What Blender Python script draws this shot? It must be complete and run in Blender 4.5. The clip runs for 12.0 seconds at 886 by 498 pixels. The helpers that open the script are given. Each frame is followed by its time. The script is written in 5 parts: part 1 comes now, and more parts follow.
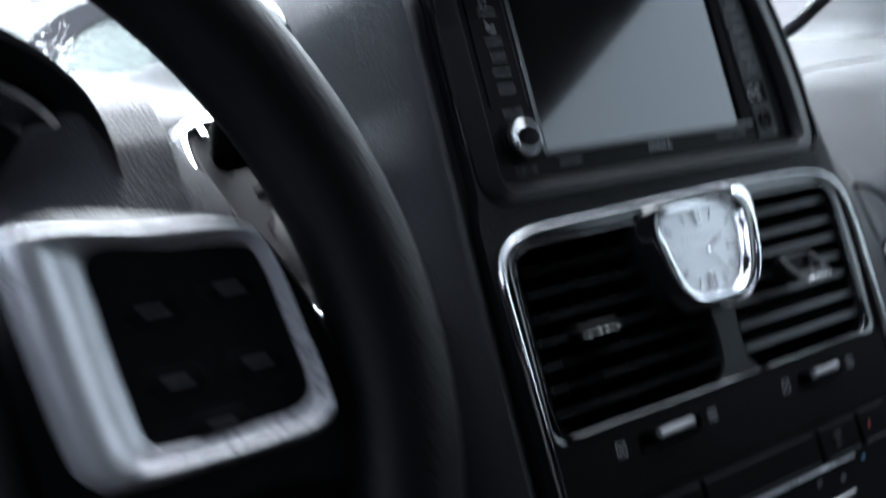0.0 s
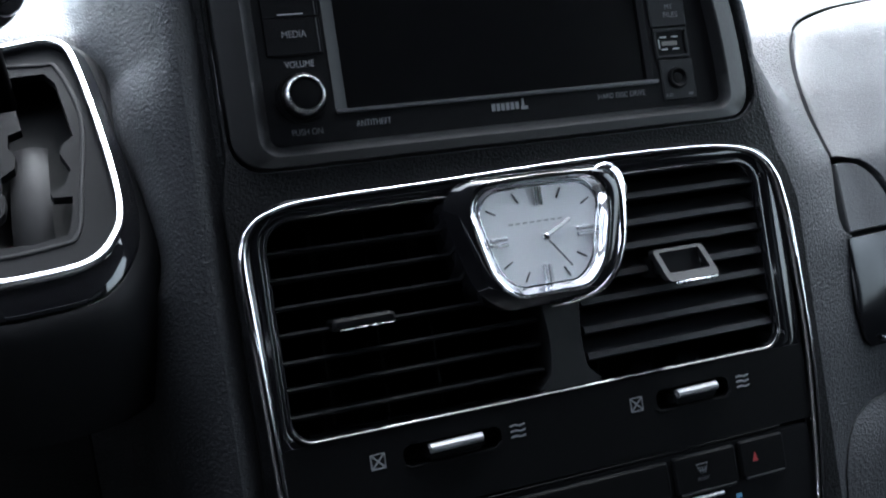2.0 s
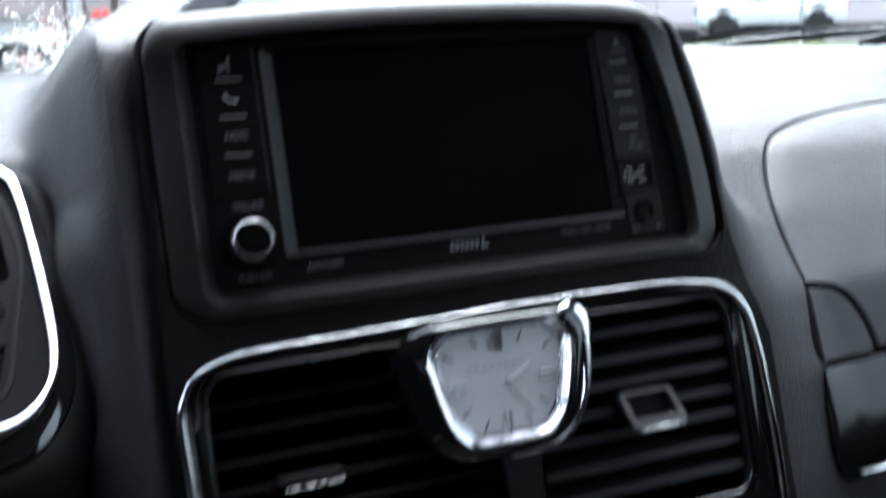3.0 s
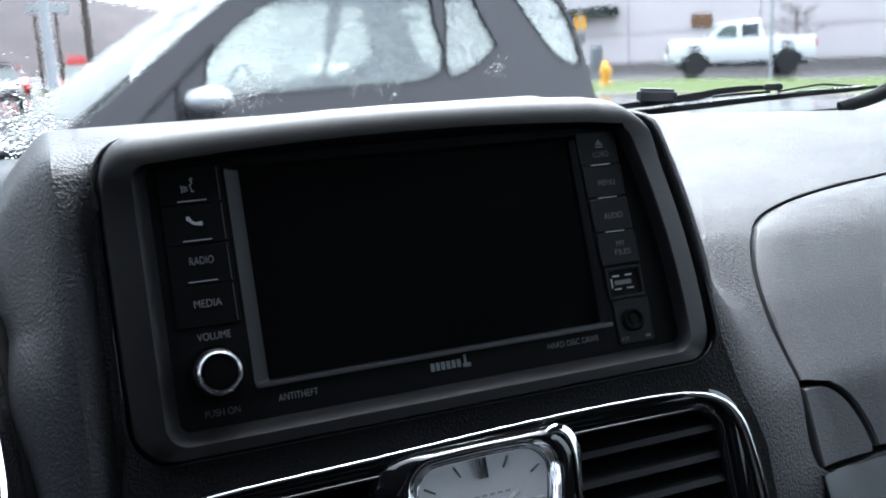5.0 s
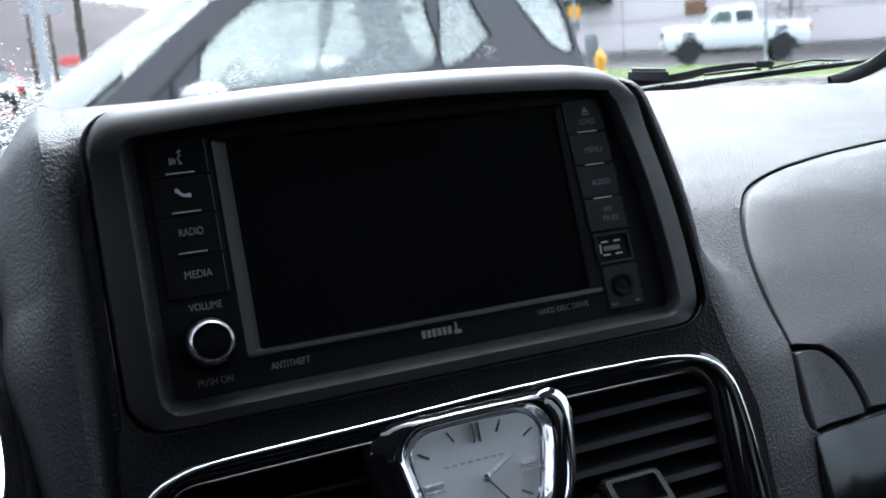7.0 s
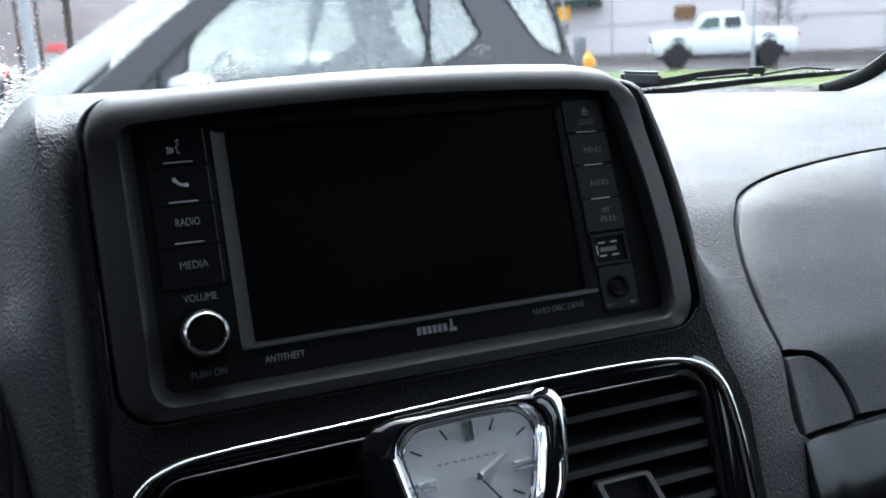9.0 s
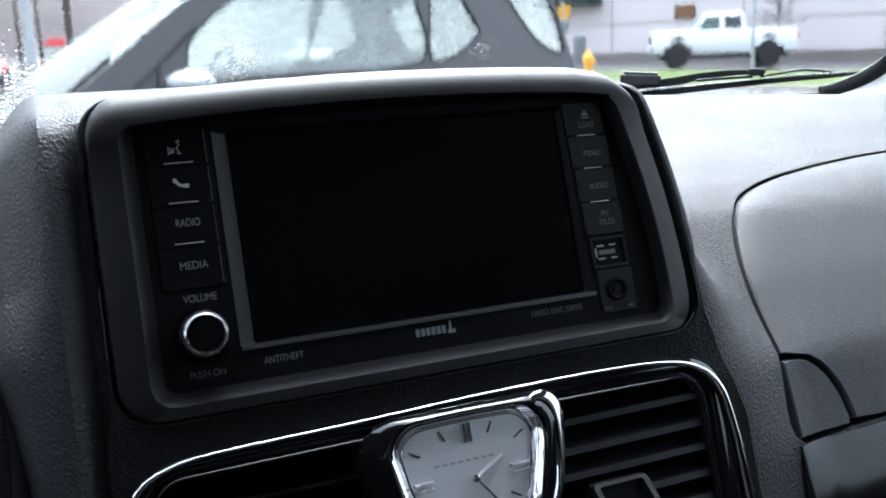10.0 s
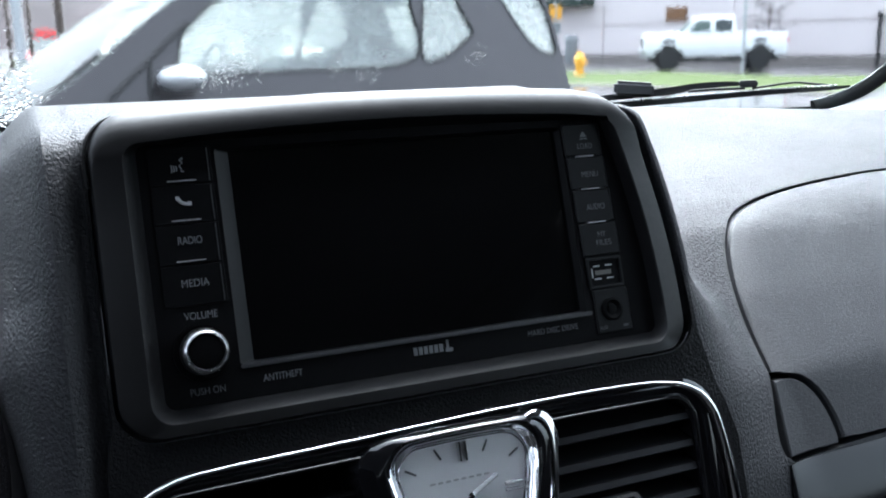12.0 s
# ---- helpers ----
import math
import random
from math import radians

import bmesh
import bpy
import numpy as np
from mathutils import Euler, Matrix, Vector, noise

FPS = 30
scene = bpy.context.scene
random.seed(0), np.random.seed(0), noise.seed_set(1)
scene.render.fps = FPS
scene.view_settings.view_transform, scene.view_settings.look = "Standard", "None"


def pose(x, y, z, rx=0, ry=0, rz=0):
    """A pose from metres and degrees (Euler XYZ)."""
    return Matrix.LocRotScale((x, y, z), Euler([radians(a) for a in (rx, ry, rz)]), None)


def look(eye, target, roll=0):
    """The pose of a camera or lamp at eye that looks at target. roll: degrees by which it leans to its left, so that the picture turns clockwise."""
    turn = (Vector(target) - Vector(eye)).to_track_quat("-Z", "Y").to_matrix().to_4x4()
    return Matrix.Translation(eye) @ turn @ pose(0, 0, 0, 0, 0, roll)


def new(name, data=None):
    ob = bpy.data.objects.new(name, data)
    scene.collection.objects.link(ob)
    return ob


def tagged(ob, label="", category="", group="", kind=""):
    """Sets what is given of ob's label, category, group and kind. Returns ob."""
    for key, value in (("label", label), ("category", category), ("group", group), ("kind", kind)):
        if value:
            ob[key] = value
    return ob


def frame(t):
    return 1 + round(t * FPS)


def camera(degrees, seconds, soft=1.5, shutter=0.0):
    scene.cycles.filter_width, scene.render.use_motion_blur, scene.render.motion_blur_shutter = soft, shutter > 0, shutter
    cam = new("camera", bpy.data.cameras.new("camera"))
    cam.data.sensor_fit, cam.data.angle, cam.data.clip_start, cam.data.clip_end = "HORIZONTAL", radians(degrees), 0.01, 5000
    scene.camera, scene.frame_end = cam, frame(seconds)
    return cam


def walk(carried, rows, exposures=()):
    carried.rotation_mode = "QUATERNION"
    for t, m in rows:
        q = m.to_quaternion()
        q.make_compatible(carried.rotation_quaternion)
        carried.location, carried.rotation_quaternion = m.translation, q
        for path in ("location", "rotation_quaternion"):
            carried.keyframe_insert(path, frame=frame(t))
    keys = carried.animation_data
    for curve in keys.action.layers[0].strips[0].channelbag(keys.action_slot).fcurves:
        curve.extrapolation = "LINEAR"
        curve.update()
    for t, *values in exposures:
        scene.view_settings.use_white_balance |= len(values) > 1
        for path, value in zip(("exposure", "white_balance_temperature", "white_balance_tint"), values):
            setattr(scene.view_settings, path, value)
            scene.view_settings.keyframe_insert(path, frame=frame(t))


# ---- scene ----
# ---- camera ----
STACK = Matrix.Translation((0, 0, 1.12)) @ pose(0, 0, 0, -18.0)  # the tilted frame of the centre stack, in the world
cam = camera(50.0, 12.0, soft=1.9, shutter=0.65)
# seconds, eye in the stack frame, yaw, pitch, roll
PATH = [
    (0, -0.3792, -0.3565, -0.0630, -32.76, 4.30, -14.23),
    (0.2, -0.3405, -0.3511, -0.0871, -29.62, 3.30, -14.96),
    (0.4, -0.3101, -0.3416, -0.0817, -26.76, 1.80, -14.90),
    (0.5, -0.2937, -0.3503, -0.0727, -25.09, 1.36, -14.00),
    (0.6, -0.2798, -0.3583, -0.0655, -24.34, 1.10, -13.97),
    (0.8, -0.2525, -0.3676, -0.0588, -24.06, 1.20, -12.59),
    (1, -0.2168, -0.3795, -0.0604, -23.14, 1.55, -11.11),
    (1.5, -0.1856, -0.3875, -0.0619, -21.48, 0.59, -9.17),
    (2, -0.1734, -0.3908, -0.0583, -18.75, -0.03, -8.51),
    (2.5, -0.1665, -0.3937, -0.0455, -18.80, 0.21, -8.05),
    (3, -0.1494, -0.3811, -0.0202, -19.86, 2.83, -8.26),
    (3.2, -0.1392, -0.3758, -0.0062, -20.15, 4.76, -8.52),
    (4.8, -0.1389, -0.3648, 0.0143, -21.75, 5.38, -9.42),
    (5, -0.1379, -0.3649, 0.0137, -21.46, 4.96, -9.46),
    (5.5, -0.1358, -0.3677, 0.0114, -21.24, 4.93, -10.30),
    (6, -0.1329, -0.3642, 0.0060, -21.12, 4.93, -10.78),
    (6.5, -0.1349, -0.3622, -0.0004, -21.28, 4.78, -10.80),
    (7, -0.1364, -0.3675, 0.0027, -21.44, 4.52, -10.76),
    (9, -0.1408, -0.3636, 0.0032, -22.38, 4.25, -9.41),
    (9.5, -0.1402, -0.3664, 0.0053, -22.37, 4.15, -9.39),
    (10, -0.1414, -0.3647, 0.0051, -22.46, 4.08, -8.97),
    (10.5, -0.1441, -0.3612, 0.0075, -22.82, 3.91, -8.84),
    (11, -0.1436, -0.3617, 0.0101, -22.95, 3.77, -8.76),
    (11.5, -0.1445, -0.3637, 0.0082, -23.00, 3.93, -8.38),
    (12, -0.1459, -0.3677, 0.0142, -23.14, 3.87, -8.11),
]
walk(cam, [(t, STACK @ pose(x, y, z, 90 + pitch, 0, yaw) @ pose(0, 0, 0, 0, 0, roll)) for t, x, y, z, yaw, pitch, roll in PATH],
     exposures=[(0.0, 2.4, 5720, 8), (0.5, 2.8, 5720, 8), (1.0, 3.1, 5720, 8), (1.5, 3.04, 5720, 8), (2.5, 3.08, 5720, 8), (3.2, 2.44, 5700, 8), (5.0, 2.38, 5700, 8), (12.0, 2.38, 5700, 8)])

# ---- light ----
world = bpy.data.worlds.new("overcast_sky")
scene.world = world
world.use_nodes = True
wn, wl = world.node_tree.nodes, world.node_tree.links
sky = wn.new("ShaderNodeTexSky")
sky.sky_type, sky.sun_disc = "NISHITA", False
sky.sun_elevation, sky.sun_rotation = radians(54), radians(30)
sky.air_density, sky.dust_density, sky.ozone_density = 1.0, 6.0, 1.0
cloud = wn.new("ShaderNodeHueSaturation")
cloud.inputs["Saturation"].default_value = 0.25
wl.new(sky.outputs[0], cloud.inputs["Color"])
wl.new(cloud.outputs[0], wn["Background"].inputs["Color"])
wn["Background"].inputs["Strength"].default_value = 0.195
sun = new("sun", bpy.data.lights.new("sun", "SUN"))
sun.data.energy, sun.data.angle, sun.data.color = 1.45, radians(40), (1, 0.97, 0.93)
sun.matrix_world = look((3.0, 5.2, 8.4), (0, 0, 0))


# ---- materials ----
def material(name, color, rough=0.5, metal=0.0, bump=0.0, bump_scale=900.0, grain="noise", vary=0.12, vary_scale=18.0, rough_vary=0.08, spec=0.5, coat=0.0, emit=0.0):
    """A surface with fine relief, and colour and gloss that vary at two scales; scales per metre."""
    m = bpy.data.materials.new(name)
    m.use_nodes = True
    n, l = m.node_tree.nodes, m.node_tree.links
    b = n["Principled BSDF"]
    b.inputs["Metallic"].default_value, b.inputs["Specular IOR Level"].default_value = metal, spec
    b.inputs["Coat Weight"].default_value, b.inputs["Coat Roughness"].default_value = coat, 0.05
    co = n.new("ShaderNodeTexCoord")
    big, fine = n.new("ShaderNodeTexNoise"), n.new("ShaderNodeTexNoise")
    for tex, s in ((big, vary_scale), (fine, vary_scale * 23)):
        tex.inputs["Scale"].default_value, tex.inputs["Detail"].default_value = s, 4
        l.new(co.outputs["Object"], tex.inputs["Vector"])
    mix = n.new("ShaderNodeMath")
    mix.operation = "ADD"
    l.new(big.outputs["Fac"], mix.inputs[0])
    l.new(fine.outputs["Fac"], mix.inputs[1])
    for out, lo, hi, target in ((mix, 1 - vary, 1 + vary, "Base Color"), (mix, rough - rough_vary, rough + rough_vary, "Roughness")):
        rng = n.new("ShaderNodeMapRange")
        rng.inputs["From Min"].default_value, rng.inputs["From Max"].default_value = 0.6, 1.4
        rng.inputs["To Min"].default_value, rng.inputs["To Max"].default_value = max(lo, 0.01), hi
        l.new(out.outputs[0], rng.inputs["Value"])
        if target == "Roughness":
            l.new(rng.outputs[0], b.inputs[target])
        else:
            tint = n.new("ShaderNodeVectorMath")
            tint.operation = "SCALE"
            tint.inputs[0].default_value = color
            l.new(rng.outputs[0], tint.inputs["Scale"])
            l.new(tint.outputs[0], b.inputs[target])
    if bump:
        if grain == "leather":
            tex = n.new("ShaderNodeTexVoronoi")
            tex.feature = "SMOOTH_F1"
            warp = n.new("ShaderNodeTexNoise")
            warp.inputs["Scale"].default_value = bump_scale * 0.8
            add = n.new("ShaderNodeMixRGB")
            add.blend_type, add.inputs[0].default_value = "LINEAR_LIGHT", 0.0012
            l.new(co.outputs["Object"], warp.inputs["Vector"])
            l.new(co.outputs["Object"], add.inputs[1])
            l.new(warp.outputs["Color"], add.inputs[2])
            l.new(add.outputs[0], tex.inputs["Vector"])
            height = tex.outputs["Distance"]
        else:
            tex = n.new("ShaderNodeTexNoise")
            tex.inputs["Detail"].default_value = 5
            l.new(co.outputs["Object"], tex.inputs["Vector"])
            height = tex.outputs["Fac"]
        tex.inputs["Scale"].default_value = bump_scale
        bp = n.new("ShaderNodeBump")
        bp.inputs["Strength"].default_value, bp.inputs["Distance"].default_value = bump, 0.0006
        l.new(height, bp.inputs["Height"])
        l.new(bp.outputs[0], b.inputs["Normal"])
    if emit:
        b.inputs["Emission Color"].default_value, b.inputs["Emission Strength"].default_value = (*color, 1), emit
    return m


def clear_pane(name, gloss=0.05, rough=0.0, tint=(1, 1, 1), veil=0.0, rim=1.0):
    """Thin clear glass: see-through with a Fresnel gloss, and a painted pale veil for wet haze and sky reflection."""
    m = bpy.data.materials.new(name)
    m.use_nodes = True
    n, l = m.node_tree.nodes, m.node_tree.links
    n.remove(n["Principled BSDF"])
    see, shine, mix, edge = n.new("ShaderNodeBsdfTransparent"), n.new("ShaderNodeBsdfGlossy"), n.new("ShaderNodeMixShader"), n.new("ShaderNodeLayerWeight")
    fifth, fr = n.new("ShaderNodeMath"), n.new("ShaderNodeMapRange")
    see.inputs["Color"].default_value, shine.inputs["Roughness"].default_value = (*tint, 1), rough
    edge.inputs["Blend"].default_value = 0.5
    fifth.operation, fifth.inputs[1].default_value = "POWER", 5
    fr.inputs["To Min"].default_value, fr.inputs["To Max"].default_value = gloss, rim
    l.new(edge.outputs["Facing"], fifth.inputs[0])
    l.new(fifth.outputs[0], fr.inputs["Value"])
    l.new(fr.outputs[0], mix.inputs[0])
    l.new(see.outputs[0], mix.inputs[1])
    l.new(shine.outputs[0], mix.inputs[2])
    last = mix
    if veil:
        veil_mix, scatter = n.new("ShaderNodeMixShader"), n.new("ShaderNodeBsdfTranslucent")
        film, face, both = n.new("ShaderNodeTexNoise"), n.new("ShaderNodeBsdfDiffuse"), n.new("ShaderNodeMixShader")
        film.inputs["Scale"].default_value, film.inputs["Detail"].default_value = 9, 6
        amount = n.new("ShaderNodeMapRange")
        amount.inputs["From Min"].default_value, amount.inputs["From Max"].default_value = 0.3, 0.7
        amount.inputs["To Min"].default_value, amount.inputs["To Max"].default_value = veil * 0.6, veil * 1.4
        l.new(film.outputs["Fac"], amount.inputs["Value"])
        for sh in (scatter, face):
            sh.inputs["Color"].default_value = (0.49, 0.52, 0.51, 1)
        l.new(scatter.outputs[0], both.inputs[1])
        l.new(face.outputs[0], both.inputs[2])
        l.new(amount.outputs[0], veil_mix.inputs[0])
        l.new(mix.outputs[0], veil_mix.inputs[1])
        l.new(both.outputs[0], veil_mix.inputs[2])
        last = veil_mix
    l.new(last.outputs[0], n["Material Output"].inputs["Surface"])
    return m


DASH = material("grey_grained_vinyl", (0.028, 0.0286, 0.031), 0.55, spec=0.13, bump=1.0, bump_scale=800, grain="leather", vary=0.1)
DOORVINYL = material("grey_fine_vinyl", (0.034, 0.0352, 0.038), 0.55, spec=0.14, bump=0.45, bump_scale=1150, grain="leather", vary=0.06)
BEZEL = material("black_grained_plastic", (0.004, 0.004, 0.0044), 0.5, spec=0.12, bump=0.5, bump_scale=700, grain="leather")
SMOOTH = material("black_satin_plastic", (0.0045, 0.0045, 0.0048), 0.42, spec=0.04, bump=0.12, bump_scale=1800)
MATTE = material("black_matte_plastic", (0.0055, 0.0055, 0.006), 0.5, spec=0.05, bump=0.15, bump_scale=2200)
PIANO = material("piano_black_lacquer", (0.006, 0.006, 0.007), 0.06, rough_vary=0.02, coat=0.6)
CAVITY = material("dark_cavity_plastic", (0.006, 0.006, 0.0062), 0.8, spec=0.1)
SLAT = material("black_slat_plastic", (0.009, 0.009, 0.01), 0.4, spec=0.27, rough_vary=0.015)
CHROME = material("bright_chrome", (0.9, 0.9, 0.92), 0.07, metal=1.0, vary=0.03, rough_vary=0.03)
SATIN = material("satin_silver_paint", (0.45, 0.45, 0.47), 0.3, metal=0.35, bump=0.05, bump_scale=3000, vary=0.05)
GLASSBLACK = material("black_screen_glass", (0.0032, 0.0032, 0.0035), 0.09, rough_vary=0.02, vary=0.3, coat=0.5)
SPOKESILVER = material("dull_silver_paint", (0.2, 0.2, 0.21), 0.36, metal=0.3, bump=0.05, bump_scale=3000, vary=0.06)
SHEENEDGE = material("edge_catch_light", (0.06, 0.06, 0.064), 0.35)
DIALINK = material("grey_dial_ink", (0.45, 0.45, 0.46), 0.5)
HOODPLASTIC = material("black_hood_plastic", (0.0036, 0.0036, 0.004), 0.5, spec=0.3, bump=0.12, bump_scale=1800)
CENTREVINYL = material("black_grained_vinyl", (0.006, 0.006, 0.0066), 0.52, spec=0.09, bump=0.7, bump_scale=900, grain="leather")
TRIMGLOSS = material("dark_glossy_trim", (0.006, 0.006, 0.007), 0.16, spec=0.32, rough_vary=0.04)
BRIGHTLEGEND = material("white_legend_ink", (0.35, 0.355, 0.36), 0.45, vary=0.04)
INNERGREY = material("grey_inner_frame", (0.007, 0.007, 0.0076), 0.38, spec=0.22, bump=0.1, bump_scale=1800)
# smooth plastic, its colour lowered for the shaded recess by the chrome frame
COLLAR = material("shaded_smooth_plastic", (0.007, 0.007, 0.0077), 0.55, spec=0.08, bump=0.1, bump_scale=2000)
LEDGE = material("grey_screen_ledge", (0.05, 0.05, 0.054), 0.42, spec=0.5, rough_vary=0.0)
TONGUE = material("beige_socket_tongue", (0.11, 0.105, 0.095), 0.45)
GREYTRIM = material("dark_grey_trim", (0.007, 0.007, 0.0077), 0.4, spec=0.15, bump=0.1, bump_scale=1600)
BUTTON = material("charcoal_button_plastic", (0.007, 0.0073, 0.008), 0.45, spec=0.15, bump=0.08, bump_scale=2500)
LEGEND = material("pale_grey_legend_ink", (0.14, 0.144, 0.15), 0.5, vary=0.04)
DIMLEGEND = material("grey_legend_ink", (0.07, 0.072, 0.077), 0.5, vary=0.04)
REDINK = material("red_legend_ink", (0.22, 0.008, 0.012), 0.5)
BLUEINK = material("blue_legend_ink", (0.12, 0.3, 0.5), 0.5)
DIAL = material("silver_white_dial", (0.8, 0.8, 0.815), 0.42, metal=0.35, bump=0.03, bump_scale=4000, vary=0.05)
LEATHER = material("black_stitched_leather", (0.005, 0.005, 0.0055), 0.45, spec=0.11, bump=0.4, bump_scale=520, grain="leather")
GATE = material("grey_gate_plastic", (0.0085, 0.0085, 0.0092), 0.62, spec=0.06, bump=0.15, bump_scale=1800)
GATEPLATE = material("black_gate_plastic", (0.006, 0.006, 0.0066), 0.65, spec=0.03, bump=0.15, bump_scale=1800)
METALTAB = material("worn_steel", (0.6, 0.6, 0.6), 0.25, metal=1.0)
DIALMARK = material("bright_silver_marker", (0.78, 0.78, 0.8), 0.25, metal=0.35, vary=0.05)
DARKMARK = material("dark_steel_marker", (0.12, 0.12, 0.125), 0.3, metal=0.8)
LENS = clear_pane("clear_lens", 0.03)
# unseen lining cloth, made far darker than usual so less light bounces
HEADLINER = material("darkened_headliner_cloth", (0.05, 0.05, 0.05), 0.95, bump=0.3, bump_scale=1500)
DARKCLOTH = material("dark_seat_cloth", (0.015, 0.015, 0.016), 0.9, bump=0.3, bump_scale=1500)
PILLAR = material("pale_pillar_cloth", (0.45, 0.45, 0.44), 0.95, bump=0.3, bump_scale=1500)
RUBBER = material("black_weathered_rubber", (0.014, 0.014, 0.0145), 0.62, spec=0.15, bump=0.2, bump_scale=500)


# ---- building ----
CM = 0.01


def part(name, bm, mat, parent=None, label="", smooth=True, scale=CM, m=None, kind="", category=""):
    """Links a bmesh, drawn in cm, as one mesh object: a part under parent, or a thing at pose m."""
    bmesh.ops.scale(bm, vec=(scale,) * 3, verts=bm.verts)
    bmesh.ops.recalc_face_normals(bm, faces=bm.faces)
    for f in bm.faces:
        f.smooth = smooth and len(f.verts) <= 4
    for e in bm.edges:
        e.smooth = not (len(e.link_faces) == 2 and e.calc_face_angle(0) > radians(35))
    me = bpy.data.meshes.new(name)
    bm.to_mesh(me)
    bm.free()
    me.materials.append(mat)
    ob = new(name, me)
    if parent is not None:
        ob.parent = parent
    if m is not None:
        ob.matrix_world = m
    return tagged(ob, label, category, "", kind)


def thing(name, label, category, m=None, group="", kind=""):
    ob = new(name)
    ob.empty_display_size = 0.02
    ob.matrix_world = STACK if m is None else m
    return tagged(ob, label, category, group, kind)


def loft(rings, closed=True, caps=(False, False), bm=None):
    """Faces between loops of points with as many points each."""
    bm = bm or bmesh.new()
    rows = [[bm.verts.new(p) for p in r] for r in rings]
    n = len(rows[0])
    for a, b in zip(rows, rows[1:]):
        for i in range(n if closed else n - 1):
            j = (i + 1) % n
            bm.faces.new((a[i], a[j], b[j], b[i]))
    for k, on in zip((0, -1), caps):
        if on:
            bm.faces.new(rows[k])
    return bm


def rr(x0, x1, z0, z1, r, arch=0.0, n=7, e=8, rt=None):
    """A rounded rectangle as (x, z); arch lifts the middle of its upper half, rt: the upper corners' radius."""
    rt = r if rt is None else rt
    pts = []
    for cx, cz, a, q, nxt in ((x1 - r, z0 + r, -90, r, (0, 1)), (x1 - rt, z1 - rt, 0, rt, (-1, 0)), (x0 + rt, z1 - rt, 90, rt, (0, -1)), (x0 + r, z0 + r, 180, r, (1, 0))):
        for i in range(n):
            t = radians(a + 90 * i / (n - 1))
            pts.append((cx + q * math.cos(t), cz + q * math.sin(t)))
        pts.append(None)
    out = []
    for i, p in enumerate(pts):
        if p:
            out.append(p)
        else:
            a, b = pts[i - 1], pts[(i + 1) % len(pts)]
            out += [(a[0] + (b[0] - a[0]) * k / e, a[1] + (b[1] - a[1]) * k / e) for k in range(1, e)]
    xm, h = (x0 + x1) / 2, (x1 - x0) / 2
    return [(x, z + arch * (1 - ((x - xm) / h) ** 2) * min(max((z - z0) / (z1 - z0) * 2 - 1, 0), 1)) for x, z in out]


def at_y(loop, y):
    return [(x, y if not callable(y) else y(x, z), z) for x, z in loop]


def slab(loop, y0, y1, bevel=0.08, n=1):
    """A plate: its outline at the back y1, a bevelled front at y0 (nearer the driver)."""
    cx, cz = sum(p[0] for p in loop) / len(loop), sum(p[1] for p in loop) / len(loop)
    w, h = max(abs(p[0] - cx) for p in loop), max(abs(p[1] - cz) for p in loop)
    small = [(cx + (x - cx) * max(1 - bevel / w, 0.1), cz + (z - cz) * max(1 - bevel / h, 0.1)) for x, z in loop]
    return loft([at_y(loop, y1), at_y(loop, y0 + bevel), at_y(small, y0)], caps=(True, True))


def box(x0, x1, y0, y1, z0, z1, bevel=0.1, seg=2, bm=None):
    own = bmesh.new()
    bmesh.ops.create_cube(own, size=1)
    for v in own.verts:
        v.co = Vector(((x0 + x1) / 2 + v.co.x * (x1 - x0), (y0 + y1) / 2 + v.co.y * (y1 - y0), (z0 + z1) / 2 + v.co.z * (z1 - z0)))
    if bevel:
        bmesh.ops.bevel(own, geom=own.edges[:], offset=bevel, segments=seg, affect="EDGES", clamp_overlap=True)
    if bm is None:
        return own
    me = bpy.data.meshes.new("tmp")
    own.to_mesh(me)
    own.free()
    bm.from_mesh(me)
    bpy.data.meshes.remove(me)
    return bm


def turn_y(profile, cx, cz, n=40, bm=None, start=0, sweep=360):
    """A body of revolution about the y axis through cx, cz; profile of (radius, y)."""
    rings = []
    for r, y in profile:
        rings.append([(cx + r * math.cos(radians(start + sweep * i / n)), y, cz + r * math.sin(radians(start + sweep * i / n))) for i in range(n)])
    return loft(rings, caps=(True, True), bm=bm)


def sweep(points, w, h, closed=False, normal=(0, -1, 0), n=10, bm=None, square=1.0):
    """A rounded strip along points: w across, h high along normal."""
    pts, rings = [Vector(p) for p in points], []
    up = Vector(normal).normalized()
    for i, p in enumerate(pts):
        a = pts[i - 1] if i or closed else p
        b = pts[(i + 1) % len(pts)] if i < len(pts) - 1 or closed else p
        side = (b - a).cross(up).normalized()
        turn = [(math.cos(2 * math.pi * k / n), math.sin(2 * math.pi * k / n)) for k in range(n)]
        rings.append([p + side * (w / 2 * math.copysign(abs(c) ** square, c)) + up * (h * math.copysign(abs(s) ** square, s)) for c, s in turn])
    if closed:
        rings.append(rings[0])
        bm = loft(rings, bm=bm)
        bmesh.ops.remove_doubles(bm, verts=bm.verts, dist=1e-5)
        return bm
    return loft(rings, caps=(True, True), bm=bm)


def tapered(points, widths, h, normal=(0, -1, 0), n=12):
    """A rounded strip whose width runs through the widths along the points."""
    pts, rings, up = [Vector(p) for p in points], [], Vector(normal).normalized()
    for i, p in enumerate(pts):
        side = (pts[min(i + 1, len(pts) - 1)] - pts[max(i - 1, 0)]).cross(up).normalized()
        w = float(np.interp(i / (len(pts) - 1) * (len(widths) - 1), range(len(widths)), widths))
        rings.append([p + side * (w / 2 * math.cos(2 * math.pi * k / n)) + up * (h * min(1, w / 0.3) * math.sin(2 * math.pi * k / n)) for k in range(n)])
    return loft(rings, caps=(True, True))


